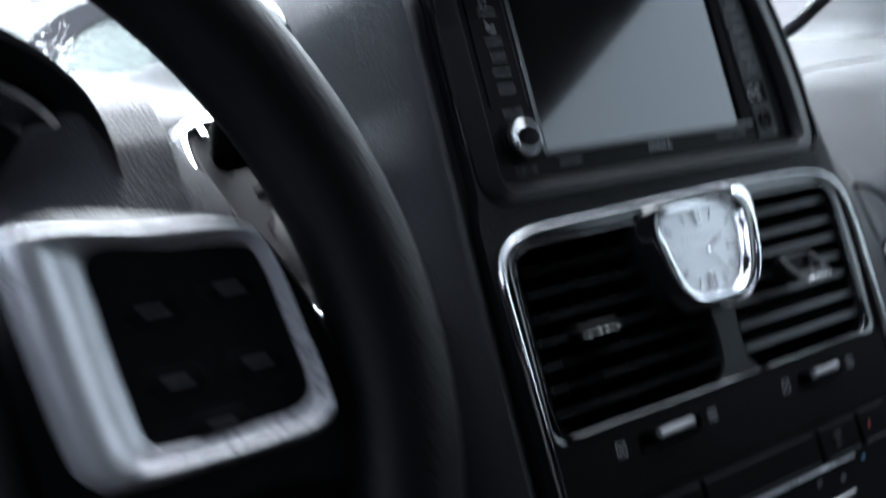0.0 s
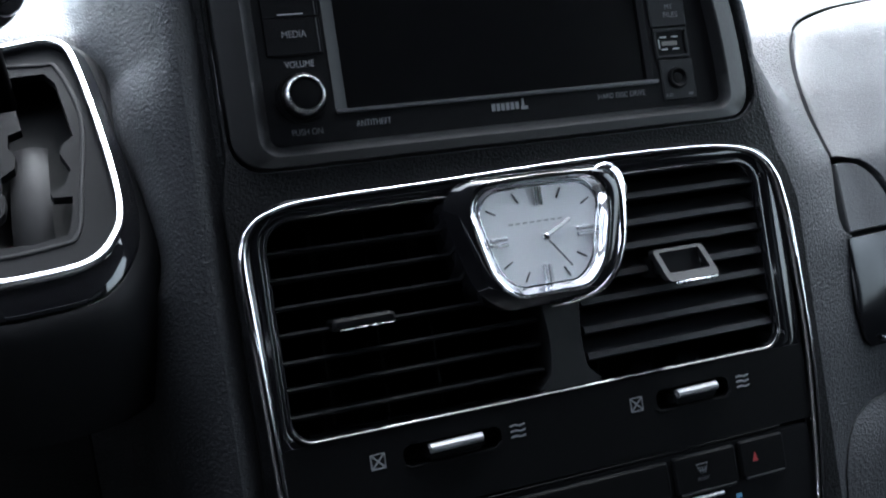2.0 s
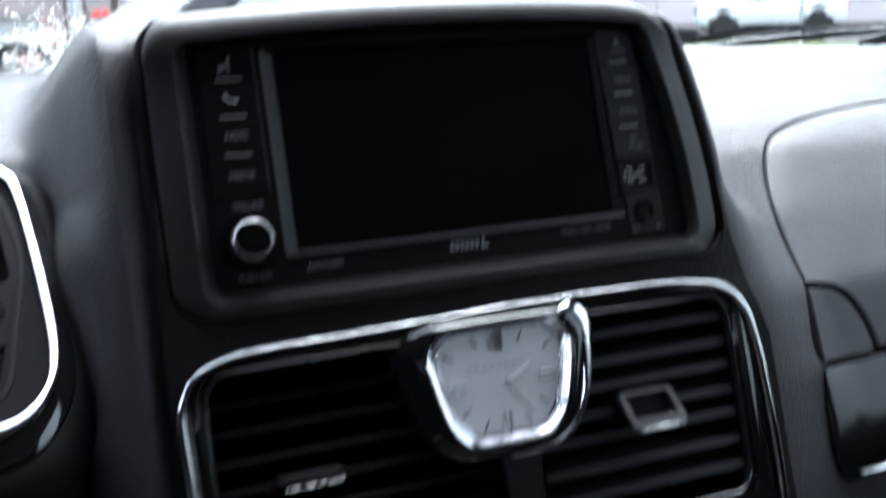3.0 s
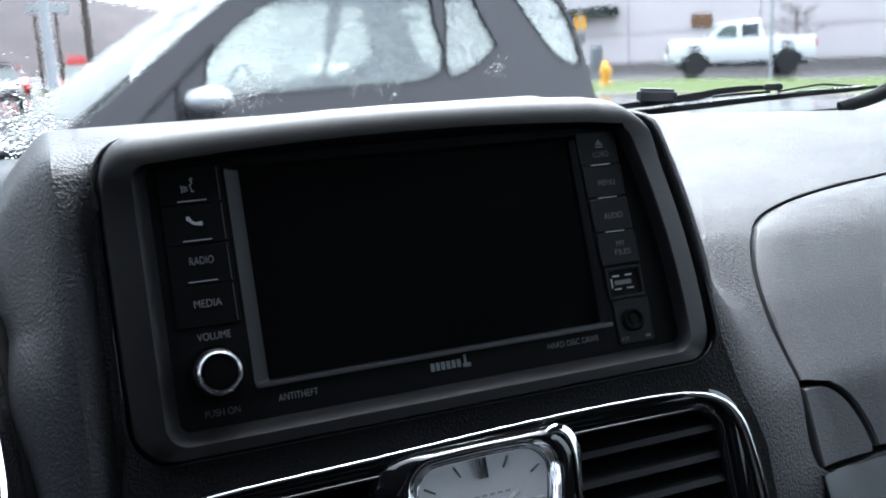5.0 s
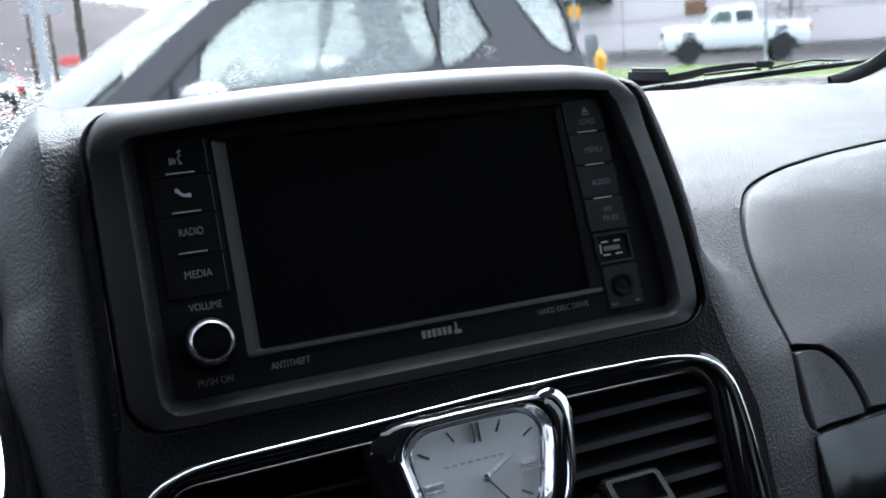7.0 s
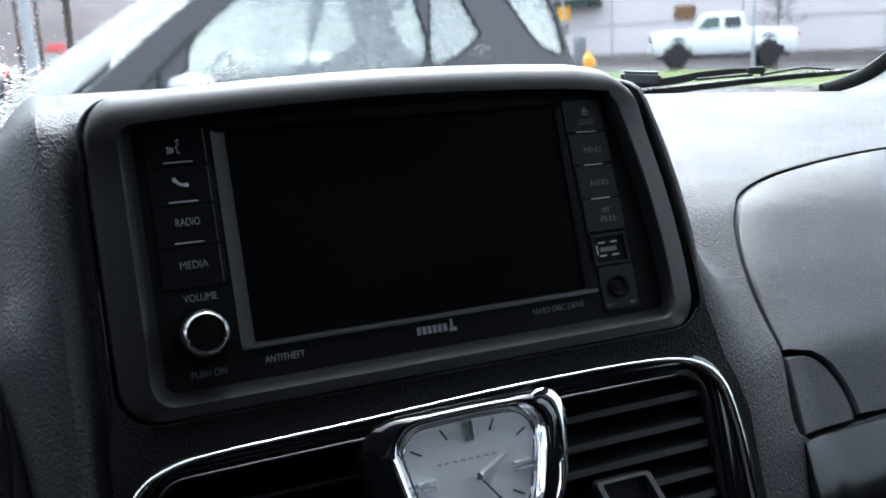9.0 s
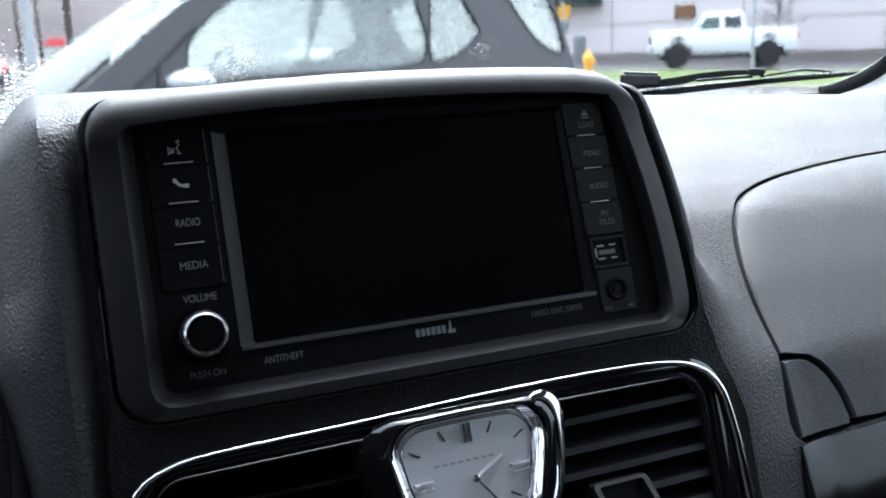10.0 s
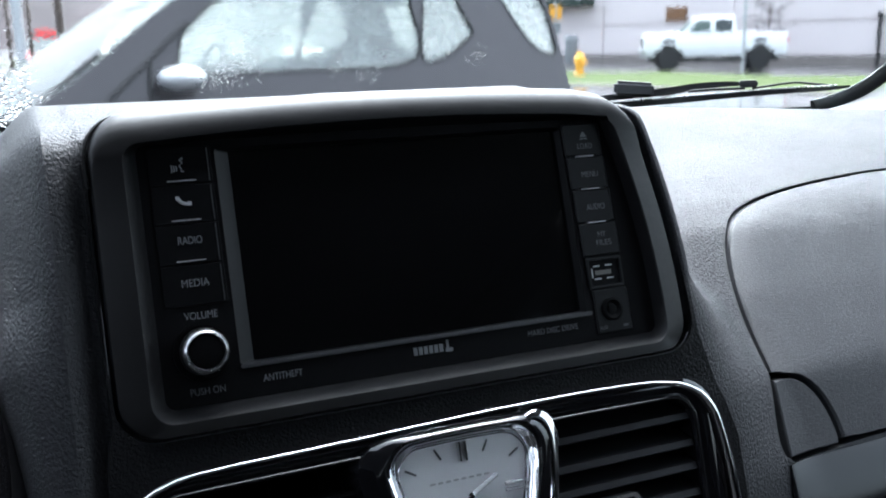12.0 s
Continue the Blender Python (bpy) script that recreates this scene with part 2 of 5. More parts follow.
def holed(outer, holes, y0, y1):
    """A plate of thickness y0 to y1 with holes cut through; outlines of (x, z)."""
    bm = bmesh.new()
    for loop in (outer, *holes):
        vs = [bm.verts.new((x, y0, z)) for x, z in loop]
        for a, b in zip(vs, vs[1:] + vs[:1]):
            bm.edges.new((a, b))
    bmesh.ops.triangle_fill(bm, use_beauty=True, edges=bm.edges[:])
    made = bmesh.ops.extrude_face_region(bm, geom=bm.faces[:])
    for v in made["geom"]:
        if isinstance(v, bmesh.types.BMVert):
            v.co.y = y1
    return bm


def lettering(name, text, x, y, z, size, mat, parent, label="", width=None):
    """Raised ink in the built-in font, centred at x, z on the plane y."""
    cu = bpy.data.curves.new(name, "FONT")
    cu.body, cu.size, cu.align_x, cu.align_y, cu.extrude = text, size * CM, "CENTER", "CENTER", 0.00004
    tmp = bpy.data.objects.new("tmp", cu)
    me = bpy.data.meshes.new_from_object(tmp)
    bpy.data.objects.remove(tmp)
    wide = max(v.co.x for v in me.vertices) - min(v.co.x for v in me.vertices)
    squeeze = width * CM / wide if width else 1.0
    me.transform(Matrix.Translation((x * CM, y * CM, z * CM)) @ pose(0, 0, 0, 90) @ Matrix.Diagonal((squeeze, 1, 1, 1)))
    me.name = name
    me.materials.clear()
    me.materials.append(mat)
    ob = new(name, me)
    ob.parent = parent
    return tagged(ob, label)


def bars(name, rows, y, mat, parent, label="", th=0.02):
    """Thin printed bars (x0, x1, z0, z1) on the plane y."""
    bm = bmesh.new()
    for x0, x1, z0, z1 in rows:
        box(x0, x1, y - th, y + 0.01, z0, z1, 0, bm=bm)
    return part(name, bm, mat, parent, label, smooth=False)


def strokes(name, lines, y, mat, parent, w=0.05, label=""):
    """Thin printed strokes along polylines of (x, z) on the plane y."""
    bm = bmesh.new()
    for line in lines:
        sweep([(x, y, z) for x, z in line], w, 0.015, n=6, bm=bm)
    return part(name, bm, mat, parent, label)


# ---- dashboard ----
# dash skin: depth y (cm, away from the driver) over x and z of the tilted centre-stack frame
ZK = (-40, -20, -13, -8.5, -4.2, 0, 4.1, 6, 8, 10, 14, 18.7)
RIGHT = (5, 2.6, 1.8, 1.9, 3.05, 5.7, 8.6, 11, 14.5, 18.5, 27, 38)
COLUMN_R = (-.2, -.3, -.4, -.4, -.4, -.36, -.3, -.22, -.05, 0.7, 14, 38)
COLUMN = (-.2, -.3, -.4, -.4, -.4, -.4, -.38, -.33, -.15, 0.5, 11, 38)
COLUMN_L = (-.2, -.3, -.4, -.4, -.4, -.4, -.4, -.4, -.38, 0.1, 11, 38)
LEFT_Z = (-40, -20, -13, -8.5, -4.2, 1.2, 4.1, 6, 8, 10, 14, 18.7)
LEFT = (14, 10, 5.6, 3.1, 2.6, 3.1, 7.0, 9.6, 12.3, 16.2, 26, 38)
CLUSTER_SIDE = (14, 10, 5.6, 2.8, 1.7, 2.2, 3.2, 4.4, 6.8, 11.5, 25, 38)


def skin(x, z):
    """Depth of the dash skin in cm at x, z of the stack frame."""
    r, m, l = (float(np.interp(z, ZK, k)) for k in (RIGHT, COLUMN_R if x > 12.4 else COLUMN, LEFT))
    if x < 0:
        m, l = (sum(float(np.interp(z + d * w, s, k)) for d in (-1, -0.5, 0, 0.5, 1)) / 5 for s, k, w in ((ZK, COLUMN_L, 0.7), (LEFT_Z, LEFT, 1.2)))
    if x < -23:
        l += (float(np.interp(z, ZK, CLUSTER_SIDE)) - l) * min(max((-23 - x) / 2, 0), 1) * min(max((x + 31) / 3, 0), 1)
    side, a, b = (r, 12.6 - 0.13 * min(max(z, 0), 10), float(np.interp(z, (-4, 0, 4, 8, 10), (21.0, 20.2, 17.3, 14.6, 13.8)))) if x > 0 else (l, 14.0, float(np.interp(z, (-6, 1.2, 4, 10), (18.2, 18.0, 16.9, 18.6))))
    k = min(max((abs(x) - a) / (b - a), 0), 1)
    k = k * k * (3 - 2 * k) if x > 0 else math.sin(math.pi / 2 * k) ** 1.5
    seam = min(max((x + 14.3) / 1.2, 0), 1) if -14.3 < x < -12.7 else 0
    dip = 3.0 * min(max((-15.1 - max(z + 1, 0) * 0.15 - x) / 1.5, 0), 1) ** 1.3 * min(max((7.5 - z) / 3, 0), 1) * min(max((z + 6) / 1.5, 0), 1) if x > -23 else 0
    return m + dip + (side - m) * k + 0.75 * seam * seam * min(max((11.5 - z) / 5, 0), 1)


def on_skin(loop, lift=0.0):
    return [(x, skin(x, z) - lift, z) for x, z in loop]


def radial(loop, c, n):
    """The outline met by n rays from its centre."""
    out, pts = [], loop + loop[:1]
    for i in range(n):
        a = 2 * math.pi * i / n
        d, best = (math.cos(a), math.sin(a)), None
        for (x1, z1), (x2, z2) in zip(pts, pts[1:]):
            ex, ez = x2 - x1, z2 - z1
            det = d[0] * -ez + ex * d[1]
            if abs(det) < 1e-9:
                continue
            t = ((x1 - c[0]) * -ez + ex * (z1 - c[1])) / det
            u = (d[0] * (z1 - c[1]) - d[1] * (x1 - c[0])) / det
            if t > 0 and -1e-6 <= u <= 1 + 1e-6 and (best is None or t > best):
                best = t
        out.append((c[0] + d[0] * best, c[1] + d[1] * best))
    return out


def between(a, b, k):
    return [(p[0] + (q[0] - p[0]) * k, p[1] + (q[1] - p[1]) * k) for p, q in zip(a, b)]


def spline(pts, n=6, closed=True):
    """A smooth line through the points."""
    out, m = [], len(pts)
    for i in range(m if closed else m - 1):
        p = [Vector(pts[j % m] if closed else pts[min(max(j, 0), m - 1)]) for j in (i - 1, i, i + 1, i + 2)]
        for k in range(n):
            t = k / n
            q = 0.5 * (2 * p[1] + (p[2] - p[0]) * t + (2 * p[0] - 5 * p[1] + 4 * p[2] - p[3]) * t * t + (3 * p[1] - p[0] - 3 * p[2] + p[3]) * t ** 3)
            out.append(tuple(q))
    if not closed:
        out.append(tuple(pts[-1]))
    return out


dashboard = thing("dashboard", "grey grained vinyl dashboard below the windscreen", "dashboard", kind="structure")
DOOR = spline([(18.9, -8.3), (19.6, -4.2), (20.7, 0.1), (22.4, 3.2), (24.3, 4.8), (27.3, 5.8), (31.4, 6.5), (36.2, 7.0), (42, 7.3), (56, 7.3), (65, 6.4), (69, 2), (68, -6), (64, -7.6), (45, -8.0), (25.4, -8.15)], 5)
HC, HN = (44.0, -0.5), 260
edge = radial(DOOR, HC, HN)
rect = radial([(13.0, -40), (78, -40), (78, 12.6), (59.75, 14.8), (46.75, 16.75), (38.75, 17.95), (30, 18.6), (13.0, 18.7)], HC, HN)
rings = [on_skin(between(edge, rect, k)) for k in [(i / 30) ** 1.3 for i in range(31)]]
wall = [(x, y + 1.2, z) for x, y, z in rings[0]]
lip = [(x, y + 0.05, z) for x, y, z in rings[0]]
rings[0] = lip
rings.insert(1, on_skin(between(edge, rect, 0.004)))
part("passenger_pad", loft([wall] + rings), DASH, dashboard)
part("groove_backing", loft([[(x, y, z) for x, y, z in on_skin(between([HC] * HN, edge, k), -0.9)] for k in (0.05, 0.5, 0.9, 1.02)], caps=(True, False)), CAVITY, dashboard)
# left and top skins
xs = [-78 + 3 * i for i in range(16)] + [-32 + i for i in range(9)] + [-23 + 0.25 * i for i in range(42)]
zs = [-40, -30, -22] + [-16 + 0.4 * i for i in range(88)]
pad_mesh = loft([on_skin([(x, z) for x in xs]) for z in zs], closed=False)
# an opening for the gear selector
gap = [f for f in pad_mesh.faces if -4.4 < f.calc_center_median().z < 7.0 and -23.0 + max(f.calc_center_median().z - 3, 0) * 0.2 < f.calc_center_median().x < -16.95 - max(f.calc_center_median().z + 1, 0) * 0.13]
bmesh.ops.delete(pad_mesh, geom=gap, context="FACES")
def band(mesh, lo, hi):
    """The part of a skin between two heights."""
    cut = mesh.copy()
    bmesh.ops.delete(cut, geom=[f for f in cut.faces if not lo < f.calc_center_median().z < hi], context="FACES")
    return cut


knee_mesh, pad_mesh = band(pad_mesh, -99, -10.4), band(pad_mesh, -10.4, 99)
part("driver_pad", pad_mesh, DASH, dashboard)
part("knee_panel", knee_mesh, DASH, dashboard, "grained vinyl knee panel")
part("knee_cover", loft([on_skin(l, h) for l, h in ((rr(-40, -19.5, -24, -10.6, 1.0), 0.0), (rr(-39.9, -19.6, -23.9, -10.7, 0.95), 0.18), (rr(-38, -21, -22, -12, 0.5), 0.2))], caps=(False, True)), BEZEL, dashboard, "black removable cover")
xs = [-13 + 26 * i / 16 for i in range(17)]
zs = [9.7 + 0.5 * i for i in range(19)]
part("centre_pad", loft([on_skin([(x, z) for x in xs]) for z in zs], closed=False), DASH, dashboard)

def lean_in(p):
    """The passenger-side edge of the surround leans in towards the top."""
    x, z = p
    return x - 0.016 * min(max(z, 0), 10.2) ** 2 * min(max((x - 9.9) / 1.2, 0), 1), z


chrome_line = spline([(-12.35, -30), (-12.45, -18), (-12.58, -11), (-12.7, -7.5), (-12.75, -5.6), (-12.6, -4.5), (-12.15, -3.75), (-11.3, -3.3), (-9.6, -3.02), (-4, -2.9), (2, -2.75), (7.3, -2.76), (10.4, -2.95), (12.1, -3.5), (12.95, -4.5), (13.3, -5.9), (13.5, -8), (13.6, -12.8), (13.3, -17.2), (12.8, -22), (12.5, -30)], 6, False)
outer = [(-13.1, -40), (13.1, -40), (13.1, 9.75), (-13.1, 9.75)]
outer = [(x, z) for a, b in zip(outer, outer[1:] + outer[:1]) for x, z in [(a[0] + (b[0] - a[0]) * k / 60, a[1] + (b[1] - a[1]) * k / 60) for k in range(60)]]
outer = [(x + (0.36 * min(max((z + 2.5) / 1.5, 0), 1) if x < -13.05 else 0), z) for x, z in outer]
outer = [(x if x < 13.05 else x + 1.3 * min(max((-1 - z) / 5, 0), 1), z) for x, z in outer]
bm = holed(outer, [[lean_in(p) for p in rr(-12.62, 12.86, -1.78, 9.6, 1.5, rt=0.05, e=40)], chrome_line], -0.45, 1.0)
for v in bm.verts:
    if v.co.z > -4:
        v.co.y += skin(max(v.co.x, -12.6), v.co.z) + 0.37 + (0.3 if v.co.x < -12.5 and v.co.z > 1 else 0)
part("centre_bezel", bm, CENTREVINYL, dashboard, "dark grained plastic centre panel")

# upper glove compartment
glove = thing("glove_compartment", "closed grey vinyl upper glove compartment set in the dashboard", "glove compartment")
door = spline([(19.9, -4.1), (20.95, 0.1), (22.65, 3.1), (24.45, 4.62), (27.35, 5.6), (31.4, 6.3), (36.2, 6.8), (42, 7.1), (56, 7.1), (64.8, 6.2), (68.7, 2), (67.7, -5.9), (63.8, -7.4), (45, -7.8), (25.4, -7.95), (23.1, -8.0)], 5, False) + spline([(23.0, -7.9), (22.95, -6.75), (22.45, -5.25), (21.4, -4.3), (20.0, -4.12)], 5, False)
dl = radial(door, HC, HN)
ins = between(dl, [HC] * HN, 0.006)
part("door", loft([on_skin(dl, -0.8), on_skin(dl, 0.0), on_skin(ins, 0.13)] + [on_skin(between(ins, [HC] * HN, k), 0.13) for k in (0.08, 0.2, 0.35, 0.5, 0.65, 0.8, 0.95)], caps=(False, True)), DOORVINYL, glove, "grey vinyl lid")
ll = [(19.06, -8.2)] + spline([(19.78, -4.42), (21.25, -4.55), (22.2, -5.4), (22.66, -6.75), (22.74, -8.12)], 6, False)
lc = (20.9, -6.4)
ll = radial(ll, lc, 48)
part("latch", loft([on_skin(ll, -0.8), on_skin(ll, -0.02), on_skin(between(ll, [lc] * 48, 0.04), 0.08), on_skin(between(ll, [lc] * 48, 0.6), 0.08), on_skin(between(ll, [lc] * 48, 0.95), 0.08)], caps=(False, True)), DOORVINYL, glove, "quarter-round release paddle")

trim = thing("passenger_trim", "glossy dark trim panel with a chrome lower strip", "trim panel")
trim_rows = []
for i in range(61):
    u, row = (i / 60) ** 1.6, []
    for j in range(13):
        k = j / 12
        x0 = float(np.interp(k, (0, 0.3, 0.65, 0.9, 1), (18.8, 18.45, 18.35, 18.7, 19.5)))
        x = x0 + (66 - x0) * u
        top, foot = np.interp(x, (18, 26, 45, 66), (-8.5, -8.35, -8.2, -8.4)), np.interp(x, (18, 20.6, 26, 45, 66), (-14.35, -14.35, -14.0, -12.9, -12))
        z = float(top + (foot - top) * k)
        row.append((x, skin(x, z) - 0.15 - 0.55 * math.sin(math.pi * k) ** 0.7 * min(1, (x - x0) / 1.6) ** 0.5, z))
    trim_rows.append(row)
part("panel", loft([[(x, y + 0.6, z) for x, y, z in trim_rows[0]]] + trim_rows, closed=False), TRIMGLOSS, trim)
part("chrome_strip", sweep(on_skin(spline([(19.9, -13.9), (21, -14.05), (26, -13.7), (45, -12.6), (65, -11.7)], 6, False), 0.3), 0.35, 0.2), CHROME, trim, "chrome strip")
lower = thing("lower_glove_box", "closed dark grey lower glove box", "glove box")
gl = radial(spline([(15.8, -30), (15.6, -21.5), (16.0, -19.4), (17.1, -17.9), (19.5, -17.1), (30, -16.5), (60, -15.6), (66, -17.4), (66, -32)], 5), (40, -24), 160)
inward = [(40, -24)] * 160
# one lid: its lit rounding in grey vinyl, its shaded front in black
part("upper_edge", loft([on_skin(gl, -0.3), on_skin(gl, 0.1)] + [on_skin(between(gl, inward, f), h) for f, h in ((0.03, 0.45), (0.07, 0.85), (0.12, 1.2), (0.18, 1.42))]), DASH, lower, "rounded upper edge, lighter vinyl for its lit side")
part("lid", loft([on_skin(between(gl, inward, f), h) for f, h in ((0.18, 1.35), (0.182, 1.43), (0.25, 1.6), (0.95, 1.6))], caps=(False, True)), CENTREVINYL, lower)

# ---- screen surround ----
surround = thing("screen_surround", "black satin plastic hood framing the radio screen", "screen surround")
hood = [(rr(-12.5, 12.45, -1.5, 13.0, 1.3, 0.6, rt=2.0), 12.0), (rr(-12.55, 12.5, -1.68, 10.95, 1.5, 0.6, rt=1.7), 2.0), (rr(-12.55, 12.5, -1.68, 10.62, 1.5, 0.58, rt=1.6), 0.7)]
for turn, side in ((72, 0.0), (58, 0.0), (44, 0.02), (30, 0.05), (15, 0.1), (0, 0.19)):
    c, s = math.cos(radians(turn)), math.sin(radians(turn))
    hood.append((rr(-12.55 + side, 12.5 - side, -1.68 + side * 0.4, 9.3 + 1.25 * s, 1.5 - side * 0.7, 0.5 + 0.06 * s, rt=0.95 + 0.55 * s), 0.51 - 1.25 * c))
hood += [(rr(-11.36, 11.3, -1.2, 9.2, 0.85, 0.5, rt=0.6), -0.73), (rr(-11.3, 11.24, -1.15, 9.18, 0.8, 0.48, rt=0.6), -0.66),
         (rr(-10.75, 11.08, -0.7, 9.28, 0.4, 0.12, rt=0.3), 0.05), (rr(-10.65, 11.05, -0.65, 9.22, 0.4, 0.12, rt=0.3), 0.5)]


def hood_ring(loop, y):
    """A ring of the hood; its side cheeks lean back towards their outer edges."""
    out = []
    for x, z in loop:
        lean = 0.3 * min(max((abs(x) - 11.2) / 1.1, 0), 1) * min(max((8.8 - z) / 1.5, 0), 1) if y < -0.3 else 0.0
        sx, sz = lean_in((x, z))
        out.append((sx, y + lean, sz))
    return out


part("hood", loft([hood_ring(*ring) for ring in hood[:10]]), HOODPLASTIC, surround)
part("inner_frame", loft([hood_ring(*ring) for ring in hood[9:]]), INNERGREY, surround, "sloping inner frame")
# pale line laid along the hood's edge, painting in its catch-light
edge = rr(-12.66, 12.7, -1.76, 9.6, 1.5, 0.7, rt=0.1)
gap = max(range(len(edge)), key=lambda i: min(edge[i][1], edge[i - 1][1]) + abs(edge[i][0] - edge[i - 1][0]))
edge = [p for p in edge[gap:] + edge[:gap] if p[1] < (4.0 if p[0] < 0 else -1.0)]
part("edge_line", sweep([(x, -0.42, z) for x, z in edge], 0.04, 0.04, n=6), SHEENEDGE, surround, "thin pale line for the edge's catch-light")

hood_line = rr(-12.55, 12.5, -1.68, 10.1, 1.5, 0.54, rt=1.2, e=16)
start = min(range(len(hood_line)), key=lambda i: abs(hood_line[i][1]) + (99 if hood_line[i][0] < 0 else 0))
strip_path = [p for p in hood_line[start:] if p[0] > 9.0]
strip_rows = []
for i, (x, z) in enumerate(strip_path):
    a, b = strip_path[max(i - 1, 0)], strip_path[min(i + 1, len(strip_path) - 1)]
    ln = math.hypot(b[0] - a[0], b[1] - a[1])
    nx, nz = (b[1] - a[1]) / ln, -(b[0] - a[0]) / ln
    over = min(max((12.0 - x) / 6.0, 0), 1)
    low_end = min(max((2.5 - z) / 2.5, 0), 1)
    hide = max(nz, 0) ** 2.5
    x, z = lean_in((x, z))
    strip_rows.append([(x + nx * d * (1 - 0.9 * over), y + 1.5 * hide + 2.6 * over ** 0.6 + 0.14 * low_end, z - 0.6 * over + nz * d * (0.75 - 0.75 * hide - 0.3 * over)) for d, y in ((0.34, 2.5), (0.36, -0.22), (0.41, -0.34), (0.5, -0.38), (0.65, -0.34), (0.84, -0.2), (1.04, 0.04), (1.2, 0.4), (1.3, 0.9), (1.36, 4.0))])
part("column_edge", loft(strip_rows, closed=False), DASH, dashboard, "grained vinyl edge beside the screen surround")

# solid dark strip in place of the open gap's shade at this corner
seal = [p for p in rr(-12.64, 12.5, -1.68, 10.42, 1.5, 0.58, rt=1.55, e=16) if p[0] < -9.0 and p[1] > 7.5]
part("gap_strip", sweep([(x, -0.36 + 0.45 * max(z - 9.4, 0) + 0.25 * max(x + 12.0, 0), z) for x, z in seal], 0.16, 0.16, n=8), CAVITY, surround, "dark strip standing for the shaded gap at the rounded corner")

# ---- head unit ----
radio = thing("head_unit", "black car radio with a dark touchscreen and side buttons", "car radio")
SC = (-7.88, 7.6, 0.55, 9.02)
part("faceplate", holed([lean_in(p) for p in rr(-10.8, 11.14, -0.88, 9.5, 0.3, e=16)], [rr(*SC, 0.15)], 0.0, 0.6), MATTE, radio)
part("screen_frame", loft([at_y(rr(SC[0], SC[1], SC[2], SC[3], 0.15), -0.02), at_y(rr(-7.25, 7.5, 0.68, 8.95, 0.12), 0.42), at_y(rr(-7.2, 7.45, 0.72, 8.9, 0.12), 0.42)]), GREYTRIM, radio, "grey inner frame of the screen")
part("screen", slab(rr(-7.3, 7.55, 0.62, 9.0, 0.1), 0.4, 0.55, 0.03), GLASSBLACK, radio, "dark glossy touchscreen, switched off")
part("ledge", box(-7.86, 7.86, -0.12, 0.03, 0.44, 0.62, 0.05), LEDGE, radio)
for i, (z1, z0) in enumerate(((9.1, 7.72), (7.66, 6.2), (6.14, 4.64), (4.58, 3.08))):
    b = part("button", slab(rr(-10.42, -8.04, z0 - 0.02, z1 + 0.02, 0.05), -0.06, 0.1, 0.02), MATTE, radio)
    part("bevel", loft([[(-8.2, -0.09, z), (-8.0, 0.02, z), (-7.98, 0.1, z)] for z in (z0 + 0.05, z1 - 0.05)], closed=False), BUTTON, b, "narrow grey edge")
    if i < 3:
        bars("mark", [(-9.78, -8.7, z0 + 0.09, z0 + 0.125)], -0.1, BRIGHTLEGEND, b, "pale underline")
    if i == 0:
        strokes("voice_symbol", [[(-9.24, 8.66), (-9.14, 8.52), (-9.26, 8.4), (-9.19, 8.28), (-9.22, 8.2), (-9.1, 8.18)], [(-9.39, 8.4), (-9.36, 8.3), (-9.39, 8.2)], [(-9.48, 8.42), (-9.45, 8.3), (-9.48, 8.18)], [(-9.57, 8.44), (-9.54, 8.3), (-9.57, 8.16)]], -0.1, BRIGHTLEGEND, b, 0.045)
        bars("voice_symbol_dot", [(-9.18, -9.11, 8.64, 8.71)], -0.1, BRIGHTLEGEND, b)
    elif i == 1:
        strokes("phone_symbol", [spline([(-9.47, 7.2), (-9.39, 7.05), (-9.25, 6.95), (-9.05, 6.93)], 5, False)], -0.1, BRIGHTLEGEND, b, 0.12)
        bars("phone_symbol_end", [(-9.54, -9.41, 7.08, 7.23), (-9.11, -8.97, 6.86, 7.01)], -0.1, BRIGHTLEGEND, b)
    else:
        lettering("legend", ("RADIO", "MEDIA")[i - 2], -9.2, -0.105, (5.52, 3.89)[i - 2], 0.42, LEGEND, b, width=(0.9, 1.03)[i - 2])
lettering("legend", "VOLUME", -9.12, -0.01, 2.65, 0.4, LEGEND, radio, width=1.24)
lettering("legend", "PUSH ON", -9.2, -0.01, -0.2, 0.38, DIMLEGEND, radio, width=1.3)
lettering("legend", "ANTITHEFT", -6.3, -0.01, -0.06, 0.38, LEGEND, radio, width=1.55)
lettering("legend", "HARD DISC DRIVE", 5.78, -0.01, 0.04, 0.36, DIMLEGEND, radio, width=2.5)
bars("maker_mark", [(-0.82 + 0.23 * i, -0.66 + 0.23 * i, -0.12, 0.2) for i in range(6)] + [(0.6, 0.92, -0.16, 0.0), (0.66, 0.76, 0.0, 0.34)], -0.01, LEGEND, radio, "pale unlettered maker's mark")
